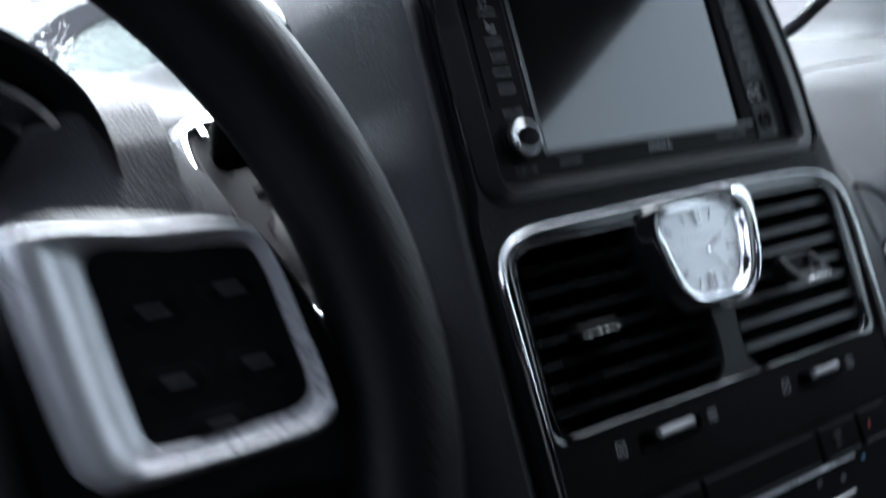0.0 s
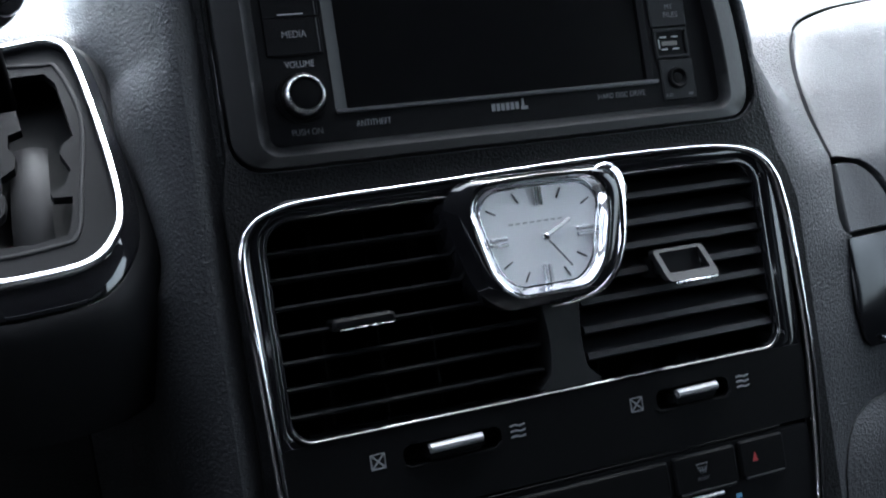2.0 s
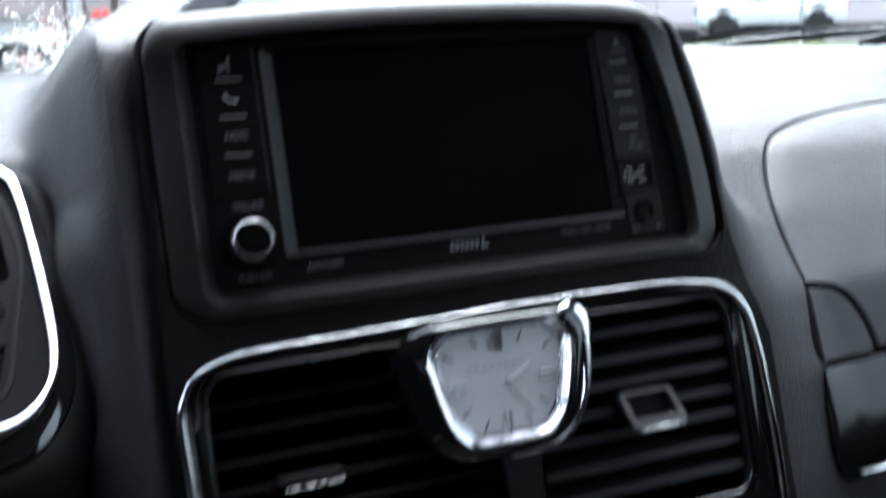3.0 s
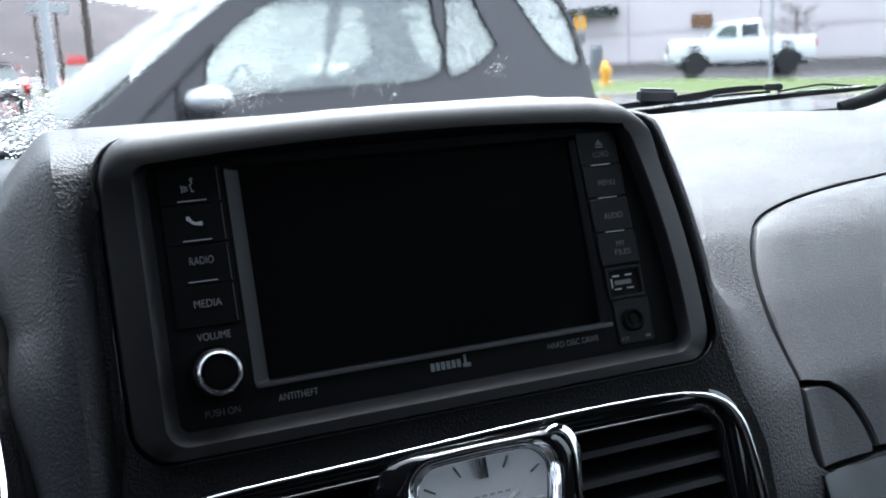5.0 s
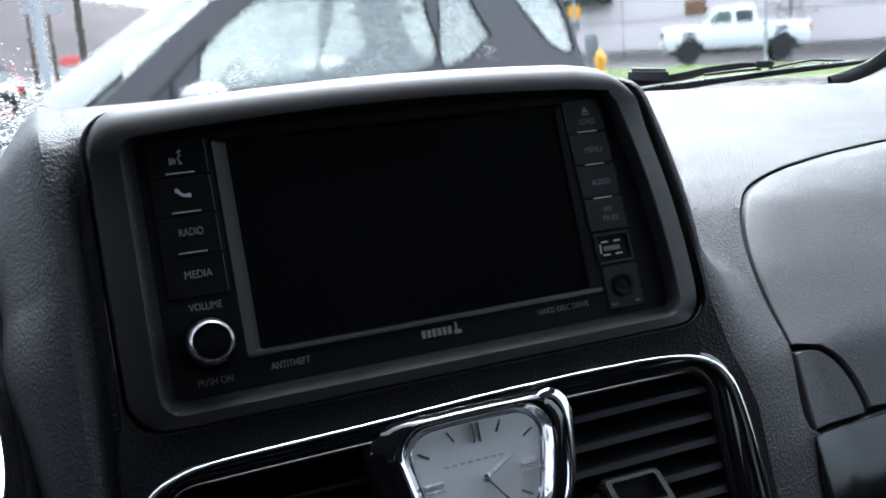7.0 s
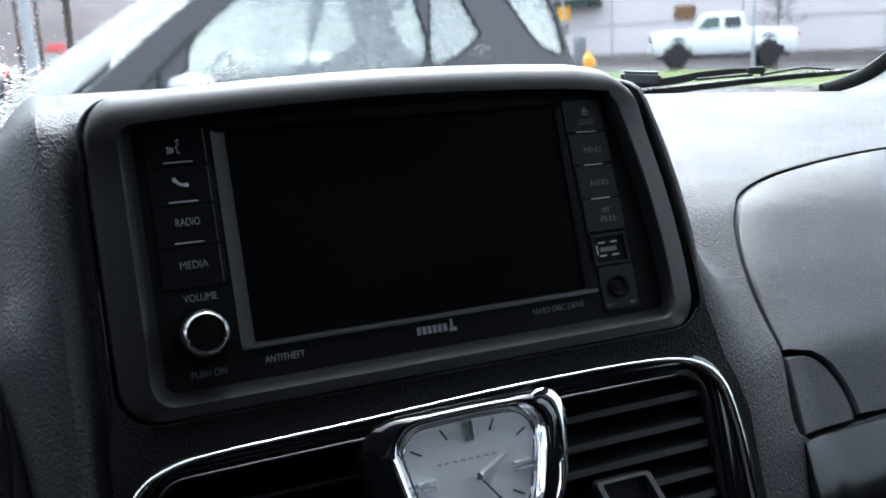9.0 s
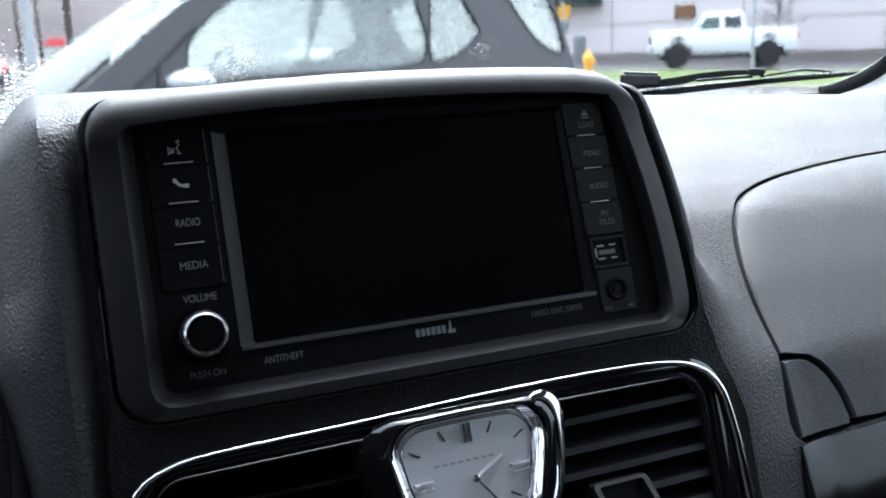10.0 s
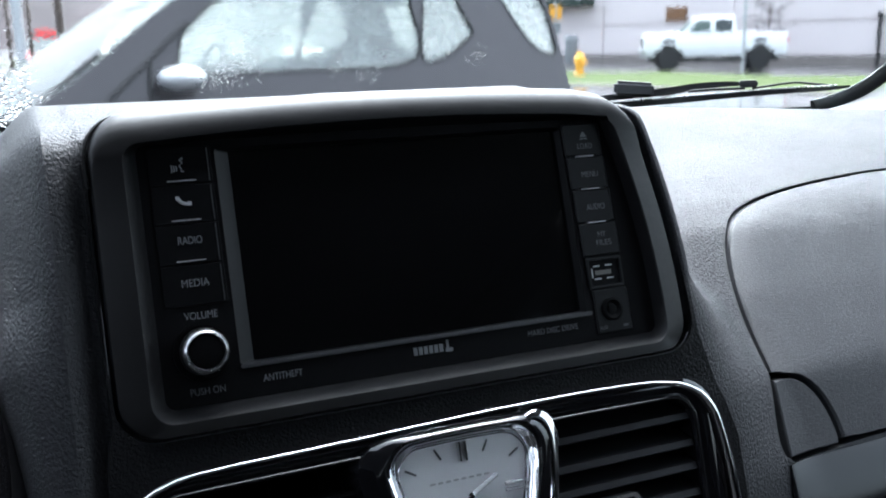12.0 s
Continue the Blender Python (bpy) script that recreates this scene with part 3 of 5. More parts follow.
for i, (z1, z0) in enumerate(((9.1, 7.62), (7.56, 6.12), (6.06, 4.58), (4.52, 3.04))):
    dx = 0.05 * i
    b = part("button", slab(rr(7.68 + dx, 9.62 + dx, z0, z1, 0.08), -0.12, 0.1, 0.05), BUTTON, radio, "charcoal side button")
    if i < 3:
        bars("mark", [(8.15 + 0.06 * i, 9.1 + 0.06 * i, z0 - 0.05, z0 + 0.0)], -0.12, BRIGHTLEGEND, b, "pale underline")
    if i == 3:
        lettering("legend", "MY", 8.9, -0.125, 3.98, 0.36, DIMLEGEND, b, width=0.42)
        lettering("legend", "FILES", 8.95, -0.125, 3.6, 0.36, DIMLEGEND, b, width=0.78)
    else:
        lettering("legend", ("LOAD", "MENU", "AUDIO")[i], 8.72 + dx, -0.125, (8.05, 6.75, 5.25)[i], 0.37, DIMLEGEND, b, width=(0.78, 0.86, 0.95)[i])
    if i == 0:
        tri = bmesh.new()
        tri.faces.new([tri.verts.new(p) for p in ((8.52, -0.13, 8.48), (8.9, -0.13, 8.48), (8.71, -0.13, 8.75))])
        part("eject_symbol", tri, LEGEND, b, smooth=False)
        bars("eject_symbol_bar", [(8.52, 8.9, 8.37, 8.42)], -0.12, LEGEND, b)
ub = part("usb_socket", holed(rr(7.9, 9.74, 1.56, 2.97, 0.1), [rr(8.04, 9.6, 1.7, 2.83, 0.06)], -0.1, 0.5), BUTTON, radio, "charcoal socket panel")
part("socket_rim", sweep([(x, -0.1, z) for x, z in rr(7.97, 9.67, 1.63, 2.9, 0.08)], 0.06, 0.03, closed=True, n=6), INNERGREY, ub)
part("socket_floor", box(8.0, 9.64, 0.06, 0.2, 1.66, 2.87, 0), MATTE, ub)
part("tongue", box(8.3, 9.2, -0.02, 0.1, 2.14, 2.4, 0.03), TONGUE, ub, "steel socket tongue")
bars("contact", [(8.26, 8.6, 1.96, 2.02), (8.9, 9.24, 1.96, 2.02), (8.26, 8.6, 2.54, 2.6), (8.9, 9.24, 2.54, 2.6), (8.14, 8.2, 2.06, 2.48)], -0.02, BRIGHTLEGEND, ub, "bright steel shell edges")
ax = part("aux_socket", slab(rr(8.02, 9.82, -0.46, 1.5, 0.08), -0.1, 0.1, 0.05), BUTTON, radio, "charcoal socket panel")
part("jack_ring", turn_y([(0.52, -0.08), (0.52, -0.2), (0.42, -0.24), (0.33, -0.2), (0.2, -0.02)], 8.86, 0.58), SMOOTH, ax, "round jack socket")
part("jack_hole", turn_y([(0.2, -0.21), (0.17, -0.215)], 8.86, 0.58, 20), CAVITY, ax)
lettering("legend", "AUX", 8.3, -0.105, -0.22, 0.24, DIMLEGEND, ax, width=0.42)
bars("small_mark", [(9.35, 9.6, -0.27, -0.16)], -0.1, DIMLEGEND, ax)
knob = part("volume_knob", turn_y([(1.12, 0.02), (1.12, -0.08), (1.0, -0.1), (0.95, -0.06), (0.9, -0.1), (0.88, -0.45)], -9.2, 1.28, 48), SMOOTH, radio, "black round volume knob")
part("chrome_ring", turn_y([(0.89, -0.3), (0.9, -0.46), (0.88, -0.6), (0.81, -0.76), (0.72, -0.84), (0.67, -0.84), (0.66, -0.7)], -9.2, 1.28, 48), METALTAB, knob, "chrome ring")
part("cap", turn_y([(0.66, -0.6), (0.65, -0.76), (0.5, -0.8), (0.2, -0.8)], -9.2, 1.28, 40), SMOOTH, knob)

# ---- vents and clock ----
vents = thing("air_vents", "black centre air vents with a chrome outline", "air vents")
part("chrome_outline", tapered([(x, -0.62, z - 0.05 * min(max((z + 5) / 2, 0), 1)) for x, z in chrome_line], (0.5, 0.5, 0.5, 0.48, 0.46, 0.4, 0.3, 0.22, 0.18, 0.17, 0.17, 0.18, 0.22, 0.32, 0.4, 0.46, 0.5, 0.5, 0.5, 0.46, 0.44), 0.3, n=20), CHROME, vents, "bright chrome outline")
CAV = (-11.75, 11.9, -12.78, -3.85)
inner = rr(-12.5, 13.3, -13.3, -3.02, 0.3, 0.12, rt=1.9)
part("gloss_frame", loft([at_y(inner, 0.2), at_y(inner, -0.5), at_y(rr(-12.4, 13.15, -13.2, -3.12, 0.3, 0.12, rt=1.8), -0.56), at_y(rr(-12.25, 12.9, -13.1, -3.26, 0.4, 0.12, rt=1.65), -0.6), at_y(rr(-12.05, 12.6, -13.0, -3.45, 0.6, 0.1, rt=1.4), -0.6), at_y(rr(-11.88, 12.2, -12.88, -3.65, 0.85, 0.1, rt=1.2), -0.52), at_y(rr(*CAV, 0.9, 0.1, rt=1.1), -0.35), at_y(rr(*CAV, 0.9, 0.1, rt=1.1), 4.2)]), PIANO, vents, "piano black vent frame")
part("cavity", slab(rr(-12, 12.2, -13, -3.6, 0.9), 4.0, 4.2, 0.05), CAVITY, vents)
part("cavity_rim", sweep([(x, -0.5, z) for x, z in rr(-11.82, 12.05, -12.86, -3.76, 0.95, 0.1, rt=1.15)], 0.26, 0.22, closed=True, n=14), PIANO, vents)


def blade(x0, x1, z, tilt, chord=2.4, th=0.13):
    c, s = math.cos(radians(tilt)), math.sin(radians(tilt))
    sec = [(-th, 0), (0, th), (chord * 0.6, th * 0.9), (chord, 0), (chord * 0.6, -th * 0.9), (0, -th)]
    loop = [(y * c - q * s, y * s + q * c) for y, q in sec]
    return loft([[(x, -0.25 + y, z + q) for y, q in loop] for x in (x0, x1)], caps=(True, True))


# left vanes take a darker, duller black to hold back their highlights
for z in (-5.05, -6.15, -7.3, -8.42, -9.56, -10.66, -11.8):
    part("vane", blade(-11.74, -0.3, z, -4, 2.4, 0.1), MATTE, vents)
for z in (-4.75, -5.97, -7.02, -8.18, -9.22, -10.48, -11.66):
    part("vane", blade(1.9, 11.88, z, 24, 1.9, 0.2), SLAT, vents)
for x in (-9.5, -7, -4.5, -2, 3.5, 6.5, 9.2):
    part("rear_vane", box(x - 0.06, x + 0.06, 1.9, 3.9, -12.7, -4, 0.03), CAVITY, vents)
post = spline([(-0.55, -12.82), (-0.1, -12.0), (0.05, -10.5), (0.0, -8.4), (1.75, -8.4), (1.75, -10.5), (1.85, -12.0), (2.35, -12.82)], 6)
part("centre_post", slab(post, -0.42, 3.5, 0.15), HOODPLASTIC, vents, "black post between the vents")
part("tab", slab([(x, z) for x, z in rr(-9.6, -6.9, -8.55, -8.05, 0.2)], -1.1, 0.3, 0.12), SMOOTH, vents, "vane adjusting tab")
part("tab_edge", sweep([(-9.3, -1.1, -8.52), (-7.0, -1.1, -8.5)], 0.06, 0.05), METALTAB, vents, "bright tab edge")
cup = holed(rr(5.5, 8.15, -8.8, -7.35, 0.2), [rr(5.75, 7.9, -8.45, -7.48, 0.12)], -1.05, -0.6)
for v in cup.verts:
    v.co.y += (v.co.z + 7.35) * 0.8
tab = part("tab", cup, BUTTON, vents, "square vane adjusting tab")
face = slab(rr(5.7, 7.95, -8.5, -7.43, 0.14), -0.98, -0.7, 0.03)
for v in face.verts:
    v.co.y += (v.co.z + 7.35) * 0.15
part("tab_face", face, MATTE, tab)
part("tab_back", box(5.6, 8.0, -0.8, 0.5, -8.6, -7.6, 0.1), MATTE, tab)
part("tab_edge", sweep([(5.8, -2.22, -8.9), (8.0, -2.22, -8.88)], 0.12, 0.06), METALTAB, tab)

clock = thing("dashboard_clock", "analogue clock with a silver dial and chrome rim", "clock")


def shield(k, dz=0.0, kx=None):
    """The clock's outline: a rounded trapezoid, narrower below."""
    out = []
    for x, z in rr(-3.3, 3.3, -2.45, 2.45, 1.45, 0.12, rt=1.15):
        f = 1 - 0.29 * min(max((1.6 - z) / 4.05, 0), 1) ** 1.3
        out.append((0.33 + x * f * (kx or k), -5.92 + z * k + dz))
    return out


part("shroud", loft([at_y(shield(1.2, -0.12, 1.42), 1.5), at_y(shield(1.2, -0.12, 1.42), -0.4), at_y(shield(1.18, -0.12, 1.36), -0.9), at_y(shield(1.1, -0.05, 1.2), -1.16), at_y(shield(1.04, 0, 1.08), -1.26), at_y(shield(1.0), -1.2)]), PIANO, clock, "piano black shroud")
part("rim", loft([[(x, y + 0.24 * min(max((z + 5.2) / 1.2, 0), 1), z) for x, z in shield(k)] for k, y in ((1.07, -0.9), (1.07, -1.14), (1.055, -1.27), (1.025, -1.34), (0.99, -1.31), (0.972, -1.21), (0.935, -1.09), (0.885, -0.92), (0.875, -0.78))]), CHROME, clock, "chrome rim")
part("dial", slab(shield(0.885), -0.78, -0.58, 0.05), DIAL, clock, "silver-white sunburst dial")
part("lens", loft([at_y(shield(k), -1.0 - 0.16 * (1 - k * k)) for k in (0.96, 0.85, 0.7, 0.55, 0.4, 0.25, 0.1)], caps=(False, True)), LENS, clock, "clear lens").visible_shadow = False
path = spline([(3.2, -3.36), (3.68, -3.36), (4.1, -3.65), (4.3, -4.35), (4.28, -5.4), (4.05, -6.8), (3.45, -8.0), (2.5, -8.7), (1.2, -8.98), (0.2, -9.02)], 8, False)
part("bracket", tapered([(x, -0.98, z) for x, z in path], (0.3, 0.75, 0.85, 0.66, 0.5, 0.4, 0.32, 0.24, 0.12), 0.22), CHROME, clock, "chrome bracket round the clock")
for h in range(12):
    a = radians(90 - 30 * h)
    ring = radial(shield(0.79), (0.33, -5.95), 360)
    px, pz = ring[int(round(math.degrees(a))) % 360]
    dx, dz = 0.33 - px, -5.95 - pz
    ln = math.hypot(dx, dz)
    dx, dz = dx / ln, dz / ln
    if h % 3 == 0:
        for q in (-0.13, 0.13):
            part("hour_marker", sweep([(px - dz * q - dx * 0.12, -0.84, pz + dx * q - dz * 0.12), (px - dz * q + dx * 0.66, -0.82, pz + dx * q + dz * 0.66)], 0.15, 0.17, n=6), DIALMARK if h else METALTAB, clock, "raised bright bar")
    else:
        part("hour_marker", sweep([(px, -0.79, pz), (px + dx * 0.5, -0.79, pz + dz * 0.5)], 0.09, 0.05, n=6), DARKMARK, clock, "thin dark bar")
part("dial_ring", sweep([(x, -0.8, z) for x, z in shield(0.865)], 0.08, 0.06, closed=True, n=8), CHROME, clock, "bright inner ring")
part("hour_hand", sweep([(0.42, -0.94, -6.0), (1.0, -0.94, -5.7), (1.68, -0.94, -5.34)], 0.2, 0.06, normal=(0, -0.8, 0.6), n=6), DIALMARK, clock, "bright steel hand")
part("minute_hand", sweep([(0.34, -0.98, -5.9), (0.8, -0.98, -6.48), (1.5, -0.98, -7.4)], 0.08, 0.03, n=6), DARKMARK, clock, "dark hand")
part("hub", turn_y([(0.16, -0.78), (0.16, -1.02), (0.1, -1.06)], 0.42, -6.0, 20), CHROME, clock)
bars("maker_mark", [(-1.2 + 0.34 * i, -0.98 + 0.34 * i, -5.3, -5.21) for i in range(8)], -0.785, DIALINK, clock, "unlettered maker's mark")

# ---- slider and switch panels ----
sliders = thing("vent_control_panel", "matte black panel with two chrome vent sliders", "control panel")
slots = [rr(-7.35, -2.9, -14.65, -13.75, 0.35), rr(4.85, 8.75, -14.65, -13.72, 0.35)]
part("panel", holed(rr(-12.3, 13.2, -16.55, -12.95, 0.25), slots, -0.62, 0.4), SMOOTH, sliders)
part("slot_floor", box(-12, 13, 0.3, 0.6, -16, -13.2, 0), CAVITY, sliders)
for x0, x1 in ((-6.4, -3.85), (5.6, 7.9)):
    part("slot_lip", sweep([(x0 - 0.9, -0.64, -14.55), (x0 - 0.7, -0.66, -14.68), (x1 + 0.6, -0.66, -14.68), (x1 + 0.9, -0.64, -14.4)], 0.12, 0.06), SMOOTH, sliders)
    s = part("slider", box(x0, x1, -1.05, 0.2, -14.5, -13.9, 0.16, 3), SMOOTH, sliders, "black slider with a chrome top edge")
    part("chrome_edge", sweep([(x0 + 0.12, -1.02, -14.0), (x1 - 0.08, -1.02, -13.97)], 0.42, 0.24), SPOKESILVER, s)
for x in (-8.46, 3.81):
    a, z = 0.3, -14.15
    strokes("closed_symbol", [[(x - a, z - a), (x + a, z - a), (x + a, z + a), (x - a, z + a), (x - a, z - a)], [(x - a, z - a), (x + a, z + a)], [(x - a, z + a), (x + a, z - a)]], -0.63, LEGEND, sliders, 0.07)
for x in (-2.11, 9.57):
    strokes("air_symbol", [[(x - 0.35, -14.15 + d), (x - 0.12, -14.11 + d), (x + 0.12, -14.18 + d), (x + 0.35, -14.12 + d)] for d in (-0.24, 0, 0.24)], -0.63, LEGEND, sliders, 0.09)

climate = thing("climate_panel", "black climate control panel with a chrome-ringed knob", "climate control")
part("panel", slab(rr(-12.2, 13.0, -31, -16.75, 0.3), -0.55, 0.6, 0.08), MATTE, climate)
part("upper_edge", sweep([(-11, -0.56, -16.75), (11.3, -0.56, -16.62)], 0.12, 0.08), SMOOTH, climate)
for x0, x1, z0, z1 in ((8.75, 11.3, -18.7, -16.9), (5.15, 8.55, -18.75, -16.95), (-4.0, 4.9, -18.7, -17.0), (-8.0, -4.2, -18.7, -17.0)):
    part("button", slab(rr(x0, x1, z0, z1, 0.15), -0.75, -0.4, 0.1), SMOOTH, climate)
    part("button_edge", sweep([(x0 + 0.2, -0.76, z0 + 0.02), (x1 - 0.2, -0.76, z0 + 0.02)], 0.16, 0.07), GREYTRIM, climate)
for x in (9.55, -7.7):
    tri = bmesh.new()
    d = 0.16 if x > 0 else 0.13
    tri.faces.new([tri.verts.new(p) for p in ((x - d, -0.765, -17.95), (x + d, -0.765, -17.95), (x, -0.765, -17.5))])
    part("hazard_symbol", tri, REDINK, climate, "small red triangle", smooth=False)
strokes("defrost_symbol", [[(6.33, -17.45), (6.93, -17.45), (6.83, -17.75), (6.43, -17.75), (6.33, -17.45)], [(6.48, -17.6), (6.51, -17.88)], [(6.63, -17.6), (6.63, -17.92)], [(6.78, -17.6), (6.75, -17.88)]], -0.77, DIMLEGEND, climate, 0.05)
lettering("legend", "FRONT", 6.63, -0.77, -18.15, 0.24, DIMLEGEND, climate, width=0.62)
bars("blue_mark", [(8.35, 8.65, -19.5, -19.3)], -0.58, BLUEINK, climate)
for mark in ((-4.6, -3.7, -18.2, -18.0), (-3.6, -3.3, -19.9, -19.6), (-6, -5.2, -20.0, -19.7), (4.2, 4.6, -19.8, -19.5), (6.2, 6.6, -20.1, -19.8), (6.4, 7.1, -21.8, -21.5)):
    bars("small_mark", [mark], -0.56, DIMLEGEND, climate)
for a, b, z in ((-6.3, 7.6, -19.02), (3.4, 6.9, -20.85), (-4.2, -1.6, -20.85), (3.2, 8, -23.4)):
    part("chrome_line", sweep([(a, -0.68, z), (b, -0.68, z)], 0.2, 0.12), CHROME if z < -20 else SATIN, climate, "thin bright line")
ck = part("climate_knob", turn_y([(1.9, -0.4), (1.9, -0.8), (1.7, -1.0), (1.6, -2.0), (1.5, -2.1)], 1.2, -22.3, 48), SMOOTH, climate, "black round knob")
part("chrome_ring", turn_y([(1.66, -1.9), (1.64, -2.15), (1.5, -2.22), (1.38, -2.1)], 1.2, -22.3, 48), CHROME, ck, "chrome ring")
part("cap", turn_y([(1.4, -2.0), (1.38, -2.12), (0.9, -2.16), (0.3, -2.16)], 1.2, -22.3, 40), SMOOTH, ck)
strokes("fan_symbol", [[(0.8, -22.6), (1.2, -22.0), (1.6, -22.6), (0.8, -22.6)]], -2.17, DIMLEGEND, ck, 0.1)

# ---- gear selector ----
up_v = Vector((0, 0.607, 0.794))
out_v = Vector((0, -0.794, 0.607))
GEAR = STACK @ Matrix.Translation((-0.203, 0.026, -0.042)) @ Matrix((((1, 0, 0, 0)), (0, -out_v.y, up_v.y, 0), (0, -out_v.z, up_v.z, 0), (0, 0, 0, 1))) @ Matrix.Translation((-0.0005, -0.015, -0.0123)) @ Matrix.Scale(0.952, 4)
gear = thing("gear_selector", "automatic gear selector with a chrome frame and gated slot", "gear selector", GEAR)
frame_line = spline([(1.3, 13.85), (2.05, 13.4), (2.48, 12.2), (3.0, 8.75), (3.42, 5.0), (3.54, 2.6), (3.24, 0.95), (2.1, -0.45), (0.0, -0.85), (-1.8, -0.85), (-2.8, -0.05), (-3.1, 2.5), (-3.2, 6), (-3.15, 9), (-2.7, 12.2), (-2.0, 13.1), (-0.8, 13.45), (0.4, 13.75)], 5)
gcen = (0.1, 6.5)


def inset(loop, k):
    return [(gcen[0] + (x - gcen[0]) * k, gcen[1] + (z - gcen[1]) * (1 - (1 - k) * 0.45)) for x, z in loop]


def outset(loop, d):
    """The outline moved out by d."""
    m = len(loop)
    out = []
    for i in range(m):
        (x0, z0), (x1, z1) = loop[i - 1], loop[(i + 1) % m]
        ln = math.hypot(x1 - x0, z1 - z0) or 1
        out.append((loop[i][0] - (z1 - z0) / ln * d, loop[i][1] + (x1 - x0) / ln * d))
    return out


part("skirt", loft([at_y([(x, z - 0.4 * max(0, 1 - z / 4)) for x, z in outset(frame_line, 0.75)], 0.3), at_y([(x, z - 0.3 * max(0, 1 - z / 4)) for x, z in outset(frame_line, 0.6)], 0.0), at_y(outset(frame_line, 0.1), -0.3)]), PIANO, gear, "piano black skirt")
part("collar", loft([at_y([(x, z - 0.6 * max(0, 1 - z / 4)) for x, z in outset(frame_line, d)], y) for d, y in ((2.7, 6.0), (2.2, 3.6), (1.75, 1.9), (1.35, 0.8), (1.0, 0.35), (0.72, 0.2))]), COLLAR, gear, "smooth collar, darkened for the shade in its recess")
part("chrome_frame", sweep([(x, -0.35, z) for x, z in frame_line], 0.36, 0.3, closed=True, n=16, square=0.6), CHROME, gear, "chrome frame")
slot = [(-1.75, 10.9), (-1.82, 9.75), (-1.4, 9.15), (-0.3, 9.3), (-0.13, 8.0), (-0.72, 7.7), (-0.75, 6.9), (-0.45, 6.3), (-0.52, 5.6), (-1.1, 5.1), (-1.15, 4.3), (-0.95, 3.8), (-1.05, 3.0), (-1.5, 2.4), (-1.6, 1.5), (-1.3, 1.1), (0.1, 1.1), (1.35, 1.45), (1.55, 2.2), (1.7, 3.55), (0.9, 3.6), (0.8, 3.9), (1.4, 4.25), (1.75, 5.2), (1.36, 6.25), (1.5, 6.75), (2.0, 7.3), (1.78, 9.0), (1.5, 11.0), (1.05, 11.75), (-0.3, 11.65), (-1.3, 11.35)]
part("gate_plate", holed(inset(frame_line, 0.95), [slot], -0.2, 0.25), GATEPLATE, gear, "grey gate plate with a stepped slot")
part("slot_floor", slab(inset(frame_line, 0.9), 1.6, 1.9, 0.05), CAVITY, gear)
flap_rows = []
for i in range(17):
    k = i / 16
    flap_rows.append([(-0.95 + 0.2 * k + (1.7 - 0.15 * k) * u, 0.3 + 1.1 * (2 * k - 1) ** 2 * (1.0 if k > 0.5 else 0.8) + 0.9 * (u - 0.5) ** 2, 0.9 + 7.6 * k) for u in [j / 10 for j in range(11)]])
part("slot_flap", loft(flap_rows, closed=False), GATE, gear, "curved grey slot cover")
part("slot_rim", sweep([(x, -0.22, z) for x, z in spline([(-2.3, 11.7), (0.9, 12.35), (1.7, 11.9), (2.45, 8.4), (2.1, 4), (1.75, 1.4), (0.9, 0.85), (-1.7, 0.6), (-2.1, 1.6), (-2.3, 6)], 5)], 0.22, 0.07, closed=True), GATE, gear)
lever = part("lever", sweep(spline([(-0.9, 1.2, 11.2), (-1.0, -1.0, 11.4), (-1.08, -2.9, 11.2), (-1.1, -4.6, 10.8), (-1.1, -6.1, 10.4)], 4, False), 1.1, 0.55, normal=(0, 0, 1), n=14), SMOOTH, gear, "black lever stalk")
kn = bmesh.new()
bmesh.ops.create_uvsphere(kn, u_segments=32, v_segments=20, radius=1)
for v in kn.verts:
    v.co = Vector((-1.1 + 2.31 * v.co.x, -6.72 + 2.42 * v.co.y, 10.33 + 2.2 * v.co.z))
part("knob", kn, PIANO, lever, "black rounded shift knob")
part("knob_band", sweep([(-1.1 + 2.33 * math.cos(i / 32 * 6.2832), -6.72, 10.33 + 2.22 * math.sin(i / 32 * 6.2832)) for i in range(32)], 0.16, 0.06, closed=True), SMOOTH, lever)
part("collar_clip", box(-1.75, -1.4, -0.6, -0.1, 12.2, 13.2, 0.1), CHROME, gear)

# ---- steering wheel and instruments ----
WHEEL = STACK @ Matrix.Translation((-0.417, -0.12, -0.065)) @ pose(0, 0, 0, 0, 0, 0)
wheel = thing("steering_wheel", "black leather steering wheel with a silver spoke bezel", "steering wheel", WHEEL)
rim = bmesh.new()
loft([[((16.45 + 1.6 * math.cos(b)) * math.cos(a), 1.5 * math.sin(b), (16.45 + 1.6 * math.cos(b)) * math.sin(a)) for b in [j / 20 * 2 * math.pi for j in range(20)]] for a in [i / 96 * 2 * math.pi for i in range(97)]], bm=rim)
bmesh.ops.remove_doubles(rim, verts=rim.verts, dist=1e-4)
part("rim", rim, LEATHER, wheel, "black leather rim")
spoke = spline([(7.0, 4.5), (12.4, 4.3), (14.0, 3.0), (15.2, -0.8), (15.0, -3.4), (12, -3.0), (7.0, -2.8)], 6)
part("spoke", slab(spoke, -0.3, 2.2, 0.5), LEATHER, wheel, "black spoke")
sb = spline([(7.1, 4.6), (9.8, 4.35), (12.6, 4.05), (13.35, 3.1), (13.75, 1.2), (14.1, -0.9), (13.85, -1.5), (12.8, -1.75), (8.8, -1.75), (7.9, -1.45), (7.5, -0.6), (7.0, 3.0)], 6)
bc = (10.7, 1.4)
